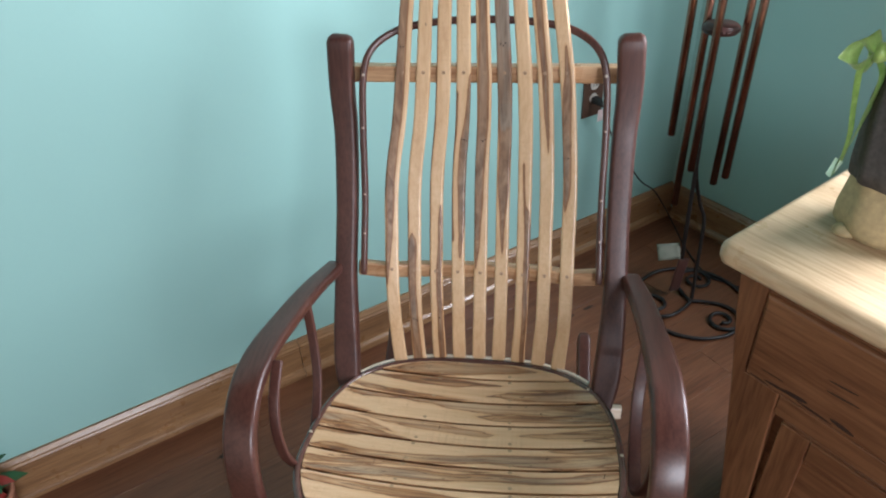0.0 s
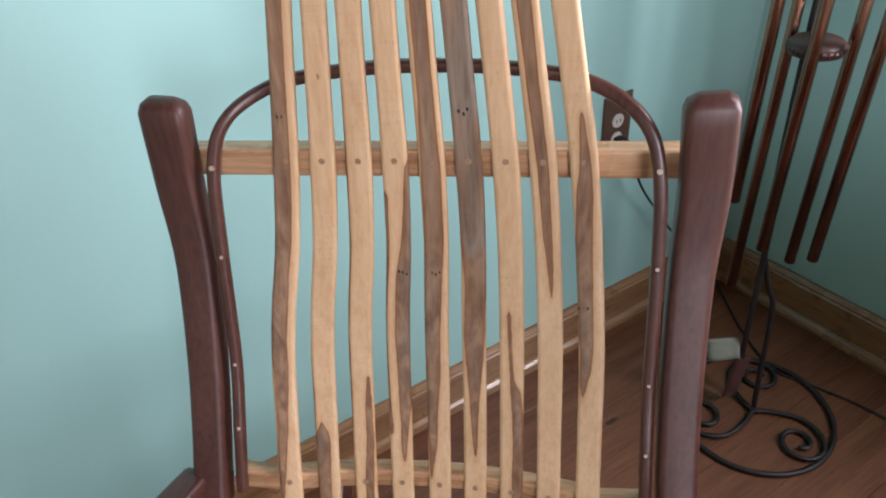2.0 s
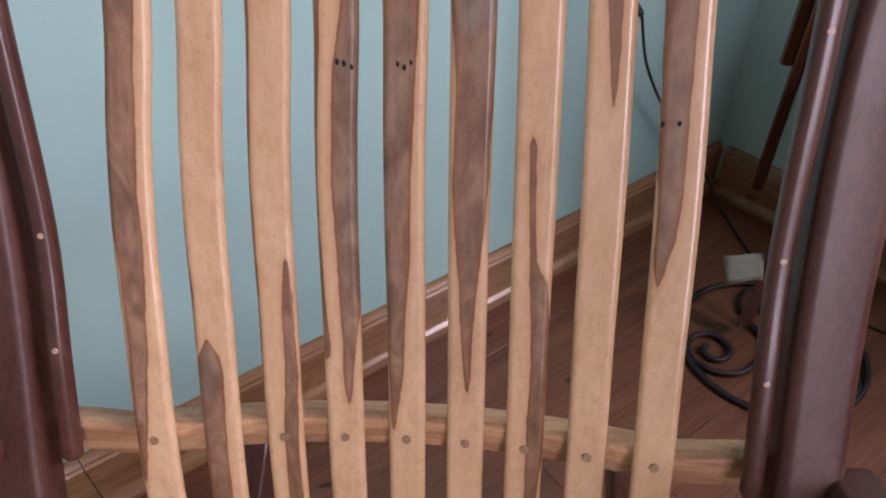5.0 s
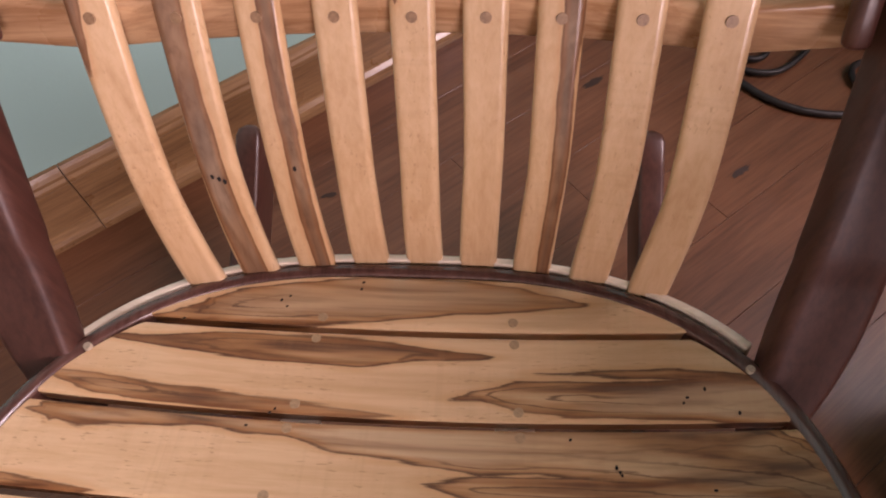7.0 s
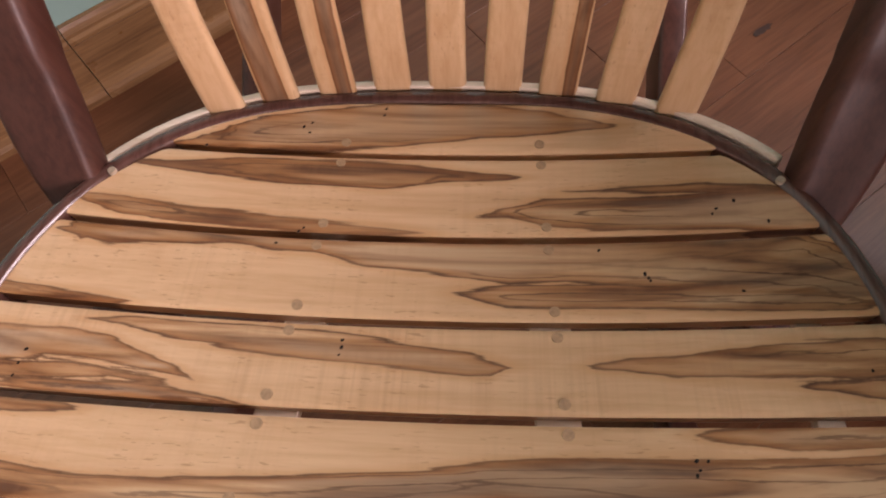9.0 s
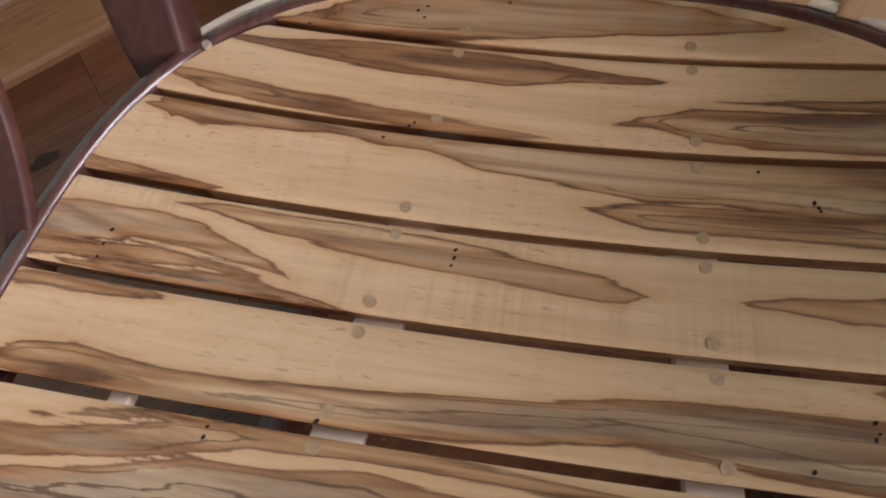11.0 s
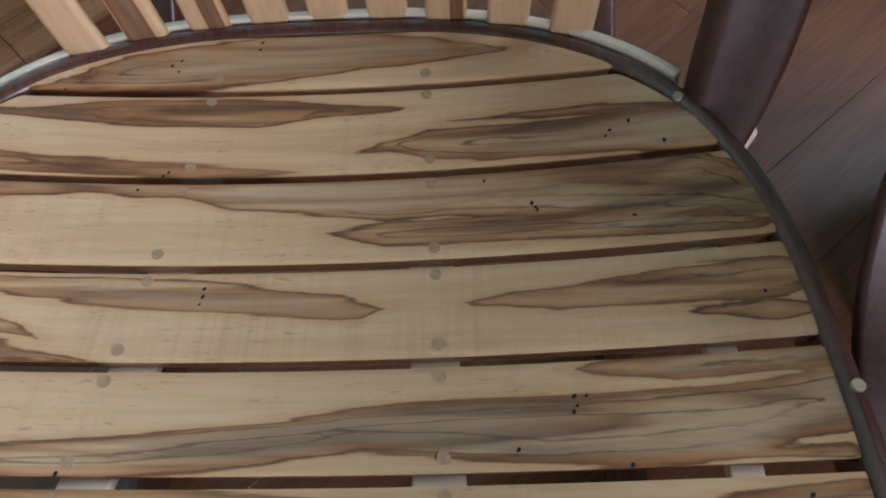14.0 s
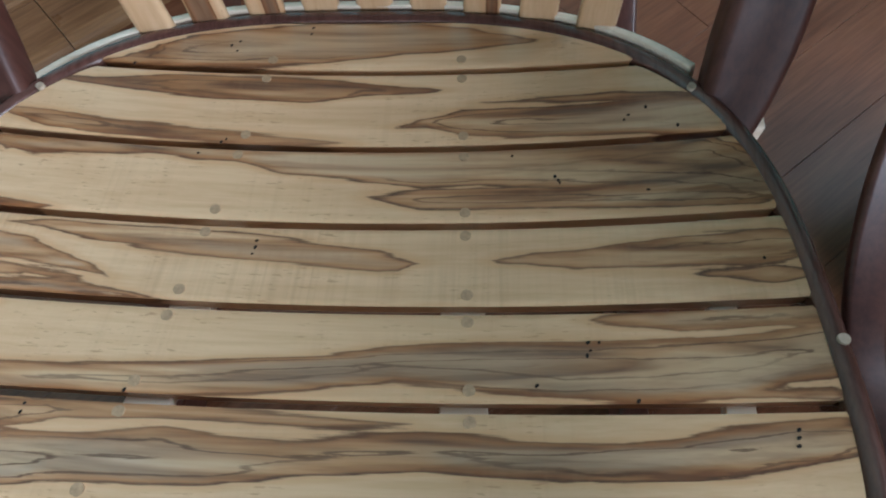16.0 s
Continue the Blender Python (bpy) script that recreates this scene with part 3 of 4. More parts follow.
def stain_at(shapes, s, v, soft, taper):
    """How deep the place (s along the grain, v across it) lies in the shapes, 0.5 at their edges, and how grey it is there."""
    best, grey = 0.0, 0.0
    for g, o in shapes:
        order = np.argsort(o[:, 0])
        xs, hi, lo = o[order, 0], np.maximum(o[order, 1], o[order, 2]), np.minimum(o[order, 1], o[order, 2])
        past = max(xs[0] - s, s - xs[-1], 0.0)
        d = min(np.interp(s, xs, hi) - v, v - np.interp(s, xs, lo)) - past * taper
        value = min(1.0, max(0.0, 0.5 + 0.5 * d / soft))
        if value > best:
            best, grey = value, g
    return best, grey


def board(k):
    """One seat board between two seams, cut to the rim's curve and dished like the seat."""
    bm = bmesh.new()
    nx, ny = 130, 26
    gap = 0.0029
    layer = bm.verts.layers.float.new("stain")
    tint = bm.verts.layers.float.new("grey")
    shapes = STREAKS.get(k, [])
    rows = []
    for j in range(ny + 1):
        v = j / ny
        w = max(0.004, half_width(SEAMS[k] + (SEAMS[k + 1] - SEAMS[k]) * v, -0.0048))
        row = []
        for i in range(nx + 1):
            x = -w + (2 * w - 0.0055 * (w / SEAT_A) ** (7.8 if SEAMS[k] > SEAT_Y else 2.6)) * i / nx
            rear = seam_y(k, x) - (gap if k else 0.0)
            front = seam_y(k + 1, x) + (gap if k < len(SEAMS) - 2 else 0.0)
            y = rear + (front - rear) * v
            edge = min(v, 1 - v) * (rear - front)
            drop = 0.0011 * max(0.0, 1 - edge / 0.0026) ** 2
            p = bm.verts.new((x, y, seat_z(x, y) - drop))
            p[layer], p[tint] = stain_at(shapes, x, y, 0.020, 0.25)
            row.append(p)
        rows.append(row)
    for j in range(ny):
        for i in range(nx):
            bm.faces.new((rows[j][i], rows[j][i + 1], rows[j + 1][i + 1], rows[j + 1][i]))
    bmesh.ops.recalc_face_normals(bm, faces=bm.faces)
    bm.faces.ensure_lookup_table()
    if bm.faces[0].normal.z < 0:
        bmesh.ops.reverse_faces(bm, faces=bm.faces)
    outline = [e for e in bm.edges if e.is_boundary]
    for e in outline:
        e.smooth = False
    made = bmesh.ops.extrude_edge_only(bm, edges=outline)
    for v in made["geom"]:
        if isinstance(v, bmesh.types.BMVert):
            v.co.z -= 0.0125
    ob = part("seat_board", bm, MAPLE_CURLY if k == 3 else MAPLE_SEAT, chair)
    if k in HOLES:
        dots = bmesh.new()
        for x, y in HOLES[k]:
            r = random.uniform(0.0007, 0.0011)
            bmesh.ops.create_circle(dots, cap_ends=True, segments=8, radius=r,
                                    matrix=Matrix.Translation((x, y, seat_z(x, y) + 0.0004)) @ pose(0, 0, 0, -6, 0, random.uniform(0, 90)) @ Matrix.Diagonal((1.5, 1.0, 1, 1)))
        tagged(part("worm_damage", dots, HOLE, ob, "tiny black worm holes"), kind="stuff")
    return ob


for k in range(len(SEAMS) - 1):
    board(k)

# pale battens under the boards, fanned out towards the front, brightened as if lit
for x0, lean, y0, y1, w in ((-0.0715, 0.108, 0.05, -0.40, 0.0135), (0.0735, -0.045, 0.05, -0.40, 0.0135), (0.240, 0.05, -0.07, -0.27, 0.008), (-0.196, 0.05, -0.19, -0.27, 0.0055)):
    path = [(x0 + lean * y, y, seat_z(x0 + lean * y, y) - 0.0168) for y in np.linspace(y0, y1, 24)]
    part("seat_batten", sweep(path, (w, 0.004), (1, 0, 0), 0.001), BAND, chair)

# end of the bearer that crosses under the rear of the seat
part("seat_bearer", box(0.200, 0.307, 0.007, 0.022, 0.332, 0.364, 0.003), BAND, chair, "pale maple bearer end")

Z_KEYS = (0.385, 0.43, 0.50, 0.59, 0.68, 0.78, 0.89, 0.975, 1.07, 1.16, 1.25)
CENTRE = (0.0038, 0.0038, 0.0044, 0.0027, 0.0017, 0.0012, 0.0058, 0.0066, 0.0042, 0.0030, 0.0037)
PITCH = (0.0420, 0.0425, 0.0439, 0.0449, 0.0449, 0.0448, 0.0414, 0.0391, 0.0359, 0.0325, 0.0297)
BACK_MID = (0.0928, 0.0956, 0.1105, 0.1494, 0.1906, 0.2303, 0.2593, 0.2717, 0.2843, 0.2912, 0.297)
BOW = (0.0290, 0.0290, 0.0300, 0.0335, 0.0297, 0.0214, 0.0111, 0.0026, -0.0010, -0.0015, -0.0015)
HALF = (0.0148, 0.0144, 0.0134, 0.0138, 0.0139, 0.0141, 0.0140, 0.0143, 0.0131, 0.0127, 0.0138)
# how far each slat strays sideways from an even fan, at 0.42, 0.65 and 1.0 m
STRAY = {-4: (0.0014, -0.0006, -0.0013), -3: (-0.0014, -0.0001, 0.0002), -2: (-0.0005, -0.0004, 0.0006), -1: (-0.0003, 0.0001, 0.0004), 0: (0.0, 0.0021, 0.0006),
         1: (0.0002, 0.0013, 0.0004), 2: (-0.0003, 0.0003, -0.0005), 3: (0.0002, -0.0008, -0.0014), 4: (0.0001, -0.0009, 0.0007)}


def centre_x(z):
    return float(np.interp(z, Z_KEYS, CENTRE))


def slat_at(i, z):
    """The middle of slat i (-4 to 4) at height z."""
    x = centre_x(z) + i * np.interp(z, Z_KEYS, PITCH) + np.interp(z, (0.42, 0.65, 1.0), STRAY[i])
    y = np.interp(z, Z_KEYS, BACK_MID) - np.interp(z, Z_KEYS, BOW) * (abs(i) / 4) ** 2
    return x, y


def slat_half(z):
    return float(np.interp(z, Z_KEYS, HALF))


def slat_turn(i, z):
    """How far slat i is turned towards the middle of the back."""
    return radians(float(np.interp(z, (0.5, 0.75, 1.0), (-10.1, -10.7, -4.6))) * i / 4)


SLAT_STREAKS = {}


def slat_streak(i, grey, *outline):
    """A stain on slat i: height, then its two edges from -1 (the slat's left side) to 1."""
    SLAT_STREAKS.setdefault(i, []).append((grey, np.array(outline)))


slat_streak(-4, 0.05, (1.24, -1.3, 0.3), (1.00, -1.3, 0.35), (0.93, -1.3, 0.4), (0.85, -1.3, 0.3), (0.78, -1.0, 0.5), (0.73, -0.7, 0.4), (0.68, -0.7, 0.2), (0.62, -0.85, -0.3), (0.585, -0.8, -0.6))
slat_streak(-3, 0.50, (0.665, -0.85, 0.2), (0.655, -0.98, 0.35), (0.62, -0.98, 0.3), (0.58, -0.9, 0.25), (0.54, -0.85, 0.3), (0.50, -0.8, 0.35), (0.45, -0.75, 0.45), (0.395, -0.7, 0.5))
slat_streak(-3, 0.20, (0.77, -1.3, -0.95), (0.72, -1.3, -0.85), (0.67, -1.3, -0.85))
slat_streak(-2, 0.15, (1.10, -1.3, -0.95), (0.90, -1.3, -0.82), (0.70, -1.3, -0.85), (0.56, -1.3, -1.0))
slat_streak(-2, 0.35, (0.725, 0.5, 0.75), (0.69, 0.3, 0.85), (0.65, 0.3, 0.9), (0.61, 0.1, 0.8), (0.566, 0.0, 0.75), (0.52, 0.1, 0.85), (0.46, 0.0, 0.8), (0.395, 0.0, 0.75))
slat_streak(-1, 0.65, (0.975, 0.7, 1.3), (0.93, 0.5, 1.3), (0.88, 0.2, 1.3), (0.85, -0.1, 1.3), (0.81, -0.15, 1.3), (0.75, -0.1, 1.3), (0.70, 0.0, 1.2), (0.68, 0.1, 0.9), (0.65, 0.1, 0.6), (0.625, 0.2, 0.4))
slat_streak(-1, 0.20, (0.945, -0.95, -0.75), (0.90, -1.3, -0.7), (0.86, -1.3, -0.75), (0.80, -1.3, -0.85), (0.70, -1.3, -0.8), (0.66, -1.0, -0.6))
slat_streak(0, 0.30, (1.24, -0.5, 0.6), (1.05, -0.55, 0.55), (0.97, -0.8, 0.6), (0.90, -0.9, 0.6), (0.82, -1.1, 0.4), (0.78, -1.3, 0.35), (0.72, -1.3, 0.2), (0.68, -1.0, -0.1), (0.645, -0.9, -0.2), (0.605, -0.8, -0.6))
slat_streak(1, 0.85, (1.24, -1.3, 1.3), (0.96, -1.3, 1.3), (0.90, -1.0, 1.3), (0.875, -0.9, 1.1))
slat_streak(1, 0.20, (0.90, -1.0, 1.2), (0.84, -0.7, 1.0), (0.78, -0.8, 0.9), (0.74, -0.6, 0.7), (0.70, -0.4, 0.4), (0.66, -0.2, 0.2), (0.635, 0.0, 0.1))
slat_streak(2, 0.55, (0.81, -0.3, -0.1), (0.76, -0.25, 0.05), (0.73, -0.1, 0.2), (0.72, -0.1, 0.7), (0.69, 0.1, 0.95), (0.66, 0.15, 1.0), (0.60, 0.1, 0.9), (0.566, 0.1, 0.8), (0.52, 0.15, 0.85), (0.45, 0.2, 0.8), (0.395, 0.25, 0.8))
slat_streak(3, 0.35, (1.24, -0.6, 0.5), (1.05, -0.5, 0.3), (0.97, -0.4, 0.3), (0.90, -0.3, 0.35), (0.85, 0.0, 0.3), (0.835, 0.1, 0.2))
slat_streak(4, 0.55, (1.03, 0.1, 0.3), (0.98, -0.3, 0.4), (0.95, -0.7, 0.45), (0.88, -1.1, 0.2), (0.84, -1.0, 0.15), (0.80, -1.0, 0.1), (0.76, -0.9, -0.1), (0.735, -0.8, -0.5))
SLAT_HOLES = {-4: ((1.03, -0.45), (1.03, -0.1)), -3: ((0.507, -0.4), (0.505, -0.1), (0.503, 0.15)), -2: ((0.505, 0.35),), -1: ((0.853, 0.1), (0.852, 0.4), (0.850, 0.75)),
              0: ((0.852, -0.3), (0.850, 0.0), (0.853, 0.3)), 1: ((1.035, -0.35), (1.032, 0.0), (1.037, 0.3)), 2: ((0.552, 0.35), (0.550, 0.65)), 4: ((0.826, -0.9), (0.827, -0.2))}


def slat(i):
    zs = np.linspace(0.385, 1.24, 15)
    path = curve([(*slat_at(i, z), z) for z in zs], 9)
    twist = [slat_turn(i, p[2]) for p in path]
    sizes = [(slat_half(p[2]), 0.0048) for p in path]
    bm = sweep([p for p in path], sizes, [Vector((math.cos(w), math.sin(w), 0)) for w in twist], 0.0040, ends=0.6, n=3, cuts=13)
    layer, tint = bm.verts.layers.float.new("stain"), bm.verts.layers.float.new("grey")
    for v in bm.verts:
        x, _ = slat_at(i, v.co.z)
        a = slat_half(v.co.z)
        v[layer], v[tint] = stain_at(SLAT_STREAKS.get(i, []), v.co.z, (v.co.x - x) / a, 1.25, 40.0)
    ob = part("slat", bm, MAPLE_SLAT, chair)
    if i in SLAT_HOLES:
        dots = bmesh.new()
        for z, u in SLAT_HOLES[i]:
            x, y = slat_at(i, z)
            slope = slat_at(i, z + 0.01)[1] - slat_at(i, z - 0.01)[1]
            w = slat_turn(i, z)
            n = Vector((math.sin(w), -math.cos(w), slope / 0.02)).normalized()
            p = Vector((x, y, z)) + Vector((math.cos(w), math.sin(w), 0)) * u * slat_half(z) + n * 0.0051
            bmesh.ops.create_circle(dots, cap_ends=True, segments=8, radius=random.uniform(0.0009, 0.0014), matrix=facing(p, n) @ Matrix.Diagonal((1, 1.6, 1, 1)))
        tagged(part("worm_damage", dots, HOLE, ob, "tiny black worm holes"), kind="stuff")
    return ob


for i in range(-4, 5):
    slat(i)

# posts: broad bent boards, narrower towards their lower ends
for s in (-1, 1):
    path = curve([(s * 0.246, -0.072, 0.30), (s * 0.2515, -0.034, 0.36), (s * 0.2600, -0.012, 0.395), (s * 0.2655, 0.008, 0.43), (s * 0.2690 + 0.001, 0.030, 0.47), (s * 0.2711 + 0.002, 0.057, 0.52), (s * 0.2737 + 0.0025, 0.110, 0.61),
                  (s * 0.2705 + 0.003, 0.175, 0.74), (s * 0.270 + 0.004, 0.2285, 0.87), (s * 0.2722 + 0.0045, 0.249, 0.96), (s * 0.267 + 0.005, 0.257, 1.046)], 6)
    sizes = [(float(np.interp(p[2], (0.30, 0.36, 0.395, 0.42, 0.445, 0.47, 0.52, 0.61, 0.74, 0.87, 0.96, 1.03), (0.010, 0.0130, 0.0212, 0.0252, 0.0270, 0.0270, 0.0250, 0.0215, 0.0215, 0.0225, 0.0240, 0.0248))), 0.0135 if p[2] < 0.5 else 0.0155) for p in path]
    part("post", sweep(path, sizes, (1, 0, 0), 0.0085, ends=1.0, n=5), WALNUT_POST, chair)

# rails
rail = [(0.0045 + x, 0.287, 0.975) for x in np.linspace(-0.262, 0.262, 20)]
part("upper_rail", sweep(rail, (0.0165, 0.012), (0, 0, 1), 0.004), RAIL, chair, "pale maple rail with brown streaks")
rail = [(0.0026 + x, 0.1655 - 0.0255 * (x / 0.182) ** 2 + 0.30 * max(0.0, abs(x) - 0.195), 0.591 + 0.012 * (x / 0.2) ** 2) for x in np.linspace(-0.248, 0.248, 28)]
part("lower_rail", sweep(rail, (0.0165, 0.0095), (0, 0, 1), 0.004), RAIL, chair, "pale bowed maple rail")

# bent hoop inside the posts, over the top behind the slats
half = [(0.2375, 0.110, 0.612), (0.2350, 0.140, 0.68), (0.2335, 0.181, 0.765), (0.2325, 0.222, 0.890), (0.2265, 0.2475, 0.985), (0.2080, 0.265, 1.031), (0.165, 0.288, 1.056), (0.11, 0.294, 1.068), (0.04, 0.2955, 1.074)]
loop = [(-x + 0.004, y, z) for x, y, z in half] + [(x + 0.006, y, z) for x, y, z in reversed(half)]
part("back_hoop", sweep([tuple(p) for p in curve(loop, 6)], (0.0065, 0.0068), (0, 1, 0), 0.005), WALNUT, chair, "thin bent walnut hoop")

# arms
for s, xs in ((-1, (-0.292, -0.312, -0.328, -0.337, -0.339, -0.337, -0.333, -0.327, -0.319, -0.312)), (1, (0.303, 0.315, 0.322, 0.3245, 0.324, 0.322, 0.319, 0.316, 0.313, 0.311))):
    line = ((0.112, 0.624), (0.02, 0.640), (-0.09, 0.655), (-0.19, 0.667), (-0.265, 0.656), (-0.322, 0.612), (-0.352, 0.545), (-0.362, 0.46), (-0.362, 0.37), (-0.360, 0.18))
    path = curve([(x, y, z) for x, (y, z) in zip(xs, line)], 7)
    sizes = [(0.019 + 0.008 * min(1, k / 22), 0.0115) for k in range(len(path))]
    part("armrest", sweep(path, sizes, (1, 0, 0), 0.008, ends=0.8, n=4), WALNUT_Y, chair)
    loop = [(0.312, -0.040, 0.648), (0.308, -0.050, 0.58), (0.301, -0.080, 0.505), (0.296, -0.130, 0.455), (0.292, -0.185, 0.432), (0.288, -0.235, 0.440),
            (0.290, -0.268, 0.470), (0.297, -0.284, 0.52), (0.303, -0.278, 0.575), (0.306, -0.252, 0.625), (0.309, -0.205, 0.660)]
    part("arm_loop", sweep([tuple(p) for p in curve([(s * x + (0.013 if s > 0 else 0.005), y, z + 0.005) for x, y, z in loop], 8)], (0.0112 if s > 0 else 0.0090, 0.0045), (1, 0, 0), 0.003), WALNUT_POST, chair, "thin bent walnut loop under the armrest")

# runners
for s in (-1, 1):
    R = 0.92
    path = [(s * 0.255, -0.10 + R * math.sin(w), 0.036 + R * (1 - math.cos(w))) for w in np.linspace(-0.62, 0.575, 40)]
    part("runner", sweep(path, (0.016, 0.035), (1, 0, 0), 0.006, ends=1.0), WALNUT_Y, chair)
    for y0, z0, z1 in ((-0.055, 0.06, 0.31), (-0.36, 0.08, 0.20)):
        x0 = s * (0.272 if y0 > -0.2 else 0.310)
        part("leg", sweep([(s * 0.262, y0, z0), (x0, y0, z1)], (0.019, 0.017), (1, 0, 0), 0.010), WALNUT, chair)


# pegs, sanded almost flush
def pegs():
    me = mesh_of("peg", disc(0.0038, 0.003), PEG, False)
    dark = mesh_of("peg", disc(0.0036, 0.003), PEG_DARK, False)
    small = mesh_of("peg", disc(0.0030, 0.003), PEG_PALE, False)
    large = mesh_of("peg", disc(0.0034, 0.003), PEG_PALE, False)
    pin = mesh_of("peg", disc(0.0021, 0.003), PEG_PIN, False)

    def put(p, n, mesh=me):
        ob = new("peg", mesh)
        ob.parent = chair
        ob.matrix_basis = facing(Vector(p) - Vector(n).normalized() * 0.0011, n, random.uniform(0, 180))

    for i in range(-4, 5):
        for z in (0.594 + 0.018 * (i / 4) ** 2, 0.982):
            x, y = slat_at(i, z)
            slope = (slat_at(i, z + 0.01)[1] - slat_at(i, z - 0.01)[1]) / 0.02
            n = Vector((0, -1, slope)).normalized()
            put(Vector((x, y, z)) + n * 0.0049, n, dark)
    for s in (-1, 1):
        put((s * 0.2265 + 0.005, 0.2410, 0.988), (0, -0.95, 0.3), small)
        for x, y, z in ((0.2325, 0.2165, 0.890), (0.2335, 0.1750, 0.764), (0.2345, 0.1395, 0.692)):
            put((s * x + 0.005, y - 0.0016, z), (0, -0.93, 0.37), pin)
    put((slat_at(-3, 1.071)[0], slat_at(-3, 1.071)[1] - 0.0049, 1.071), (0, -1, 0.1), dark)
    for k in range(1, len(SEAMS) - 1):
        for x0, lean in ((-0.0742, 0.121), (0.0757, -0.050)):
            for dy in (0.0105, -0.0075):
                y = SEAMS[k] + dy
                x = x0 + lean * y
                put((x, y, seat_z(x, y) + 0.0002), (0, 0.1, 1))
    for s in (-1, 1):
        put((s * 0.2322 + 0.0008, 0.0005, 0.4262), (0, 0.1, 1), small)
        put((s * 0.2845 - (0.004 if s > 0 else 0.0), -0.187, 0.4668), (0, 0.2, 1), large)


pegs()

# ---- the chest ----
TURN_R = math.degrees(math.atan2(RIGHT.y, RIGHT.x))
chest = thing("chest", (0.425, 0.045, 0), "cherry-brown chest with a drawer and a thick pale maple top", "chest", turn=TURN_R)


def chest_top():
    """A thick slab with generously rounded corner and edges."""
    bm = bmesh.new()
    x1, y1, r = 0.82, 0.47, 0.030
    outline = []
    for cx, cy, start in ((r, r, 180), (x1 - r, r, 270), (x1 - r, y1 - r, 0), (r, y1 - r, 90)):
        for k in range(9):
            w = radians(start + 90 * k / 8)
            outline.append((cx, cy, math.cos(w), math.sin(w)))
    rings = []
    for inset, z in ((0.012, 0.7155), (0.004, 0.718), (0.0, 0.726), (0.0, 0.738), (0.003, 0.747), (0.009, 0.752), (0.016, 0.754)):
        rings.append([bm.verts.new((cx + (r - inset) * c, cy + (r - inset) * s, z)) for cx, cy, c, s in outline])
    n = len(outline)
    for a, b in zip(rings, rings[1:]):
        for k in range(n):
            bm.faces.new((a[k], a[(k + 1) % n], b[(k + 1) % n], b[k]))
    bm.faces.new(rings[0][::-1])
    bm.faces.new(rings[-1])
    return bm


chest.scale = (1, 1, 1.019)
part("top", chest_top(), CHEST_TOP, chest, "thick pale maple slab with rounded edges")


def prism(outline, y0, y1, bevel=0.002):
    """A board standing in the front plane: its outline in (along, up), from y0 to y1."""
    bm = bmesh.new()
    a = [bm.verts.new((x, y0, z)) for x, z in outline]
    b = [bm.verts.new((x, y1, z)) for x, z in outline]
    n = len(outline)
    for k in range(n):
        bm.faces.new((a[k], a[(k + 1) % n], b[(k + 1) % n], b[k]))
    front = bm.faces.new(a)
    bm.faces.new(b[::-1])
    bmesh.ops.recalc_face_normals(bm, faces=bm.faces)
    bmesh.ops.bevel(bm, geom=list(front.edges), offset=bevel, segments=2, profile=0.5, affect="EDGES")
    return bm


# the sides run in towards the feet
SIDE = [(0.715, 0.040), (0.62, 0.052), (0.55, 0.064), (0.48, 0.076), (0.40, 0.088), (0.34, 0.097), (0.20, 0.118), (0.0, 0.141)]
left = [(x + 0.006, z) for z, x in SIDE[:-1]] + [(0.140, 0.066)]
part("carcass", prism(left + [(0.82 - x, z) for x, z in reversed(left)], 0.045, 0.44), CHEST, chest, smooth=False)
for mirror in (False, True):
    edge = [(x, z) for z, x in SIDE] + [(0.158, 0.0), (0.186, 0.064), (0.172, 0.40), (0.170, 0.4995), (0.0995, 0.5005), (0.0995, 0.715)]
    if mirror:
        edge = [(0.82 - x, z) for x, z in edge]
    part("stile", prism(edge, 0.030, 0.0447, 0.003), CHEST_UP, chest, smooth=False)
part("rail", prism([(0.1000, 0.690), (0.7200, 0.690), (0.7200, 0.715), (0.1000, 0.715)], 0.031, 0.0447), CHEST, chest, smooth=False)
part("rail", prism([(0.1705, 0.450), (0.6495, 0.450), (0.6495, 0.4995), (0.1705, 0.4995)], 0.0312, 0.0447, 0.003), CHEST, chest, smooth=False)
part("rail", prism([(0.1865, 0.064), (0.6335, 0.064), (0.6335, 0.13), (0.1865, 0.13)], 0.0312, 0.0447, 0.003), CHEST, chest, smooth=False)
drawer = part("drawer", prism([(0.1002, 0.502), (0.7198, 0.502), (0.7198, 0.6880), (0.1002, 0.6880)], 0.0265, 0.0445, 0.006), CHEST, chest, smooth=False)
door = part("door", box(0.188, 0.632, 0.036, 0.0445, 0.134, 0.446, 0.003, 2), CHEST, chest, smooth=False)
for x0, x1, z0, z1, m in ((0.190, 0.247, 0.137, 0.443, CHEST_UP), (0.573, 0.630, 0.137, 0.443, CHEST_UP), (0.2475, 0.5725, 0.389, 0.443, CHEST), (0.2475, 0.5725, 0.137, 0.191, CHEST)):
    part("door_frame", box(x0, x1, 0.029, 0.0358, z0, z1, 0.0025, 2), m, door, smooth=False)
for x in (0.160, 0.660):
    part("foot", box(x - 0.018, x + 0.018, 0.40, 0.436, 0.0, 0.066, 0.003), CHEST_UP, chest, smooth=False)
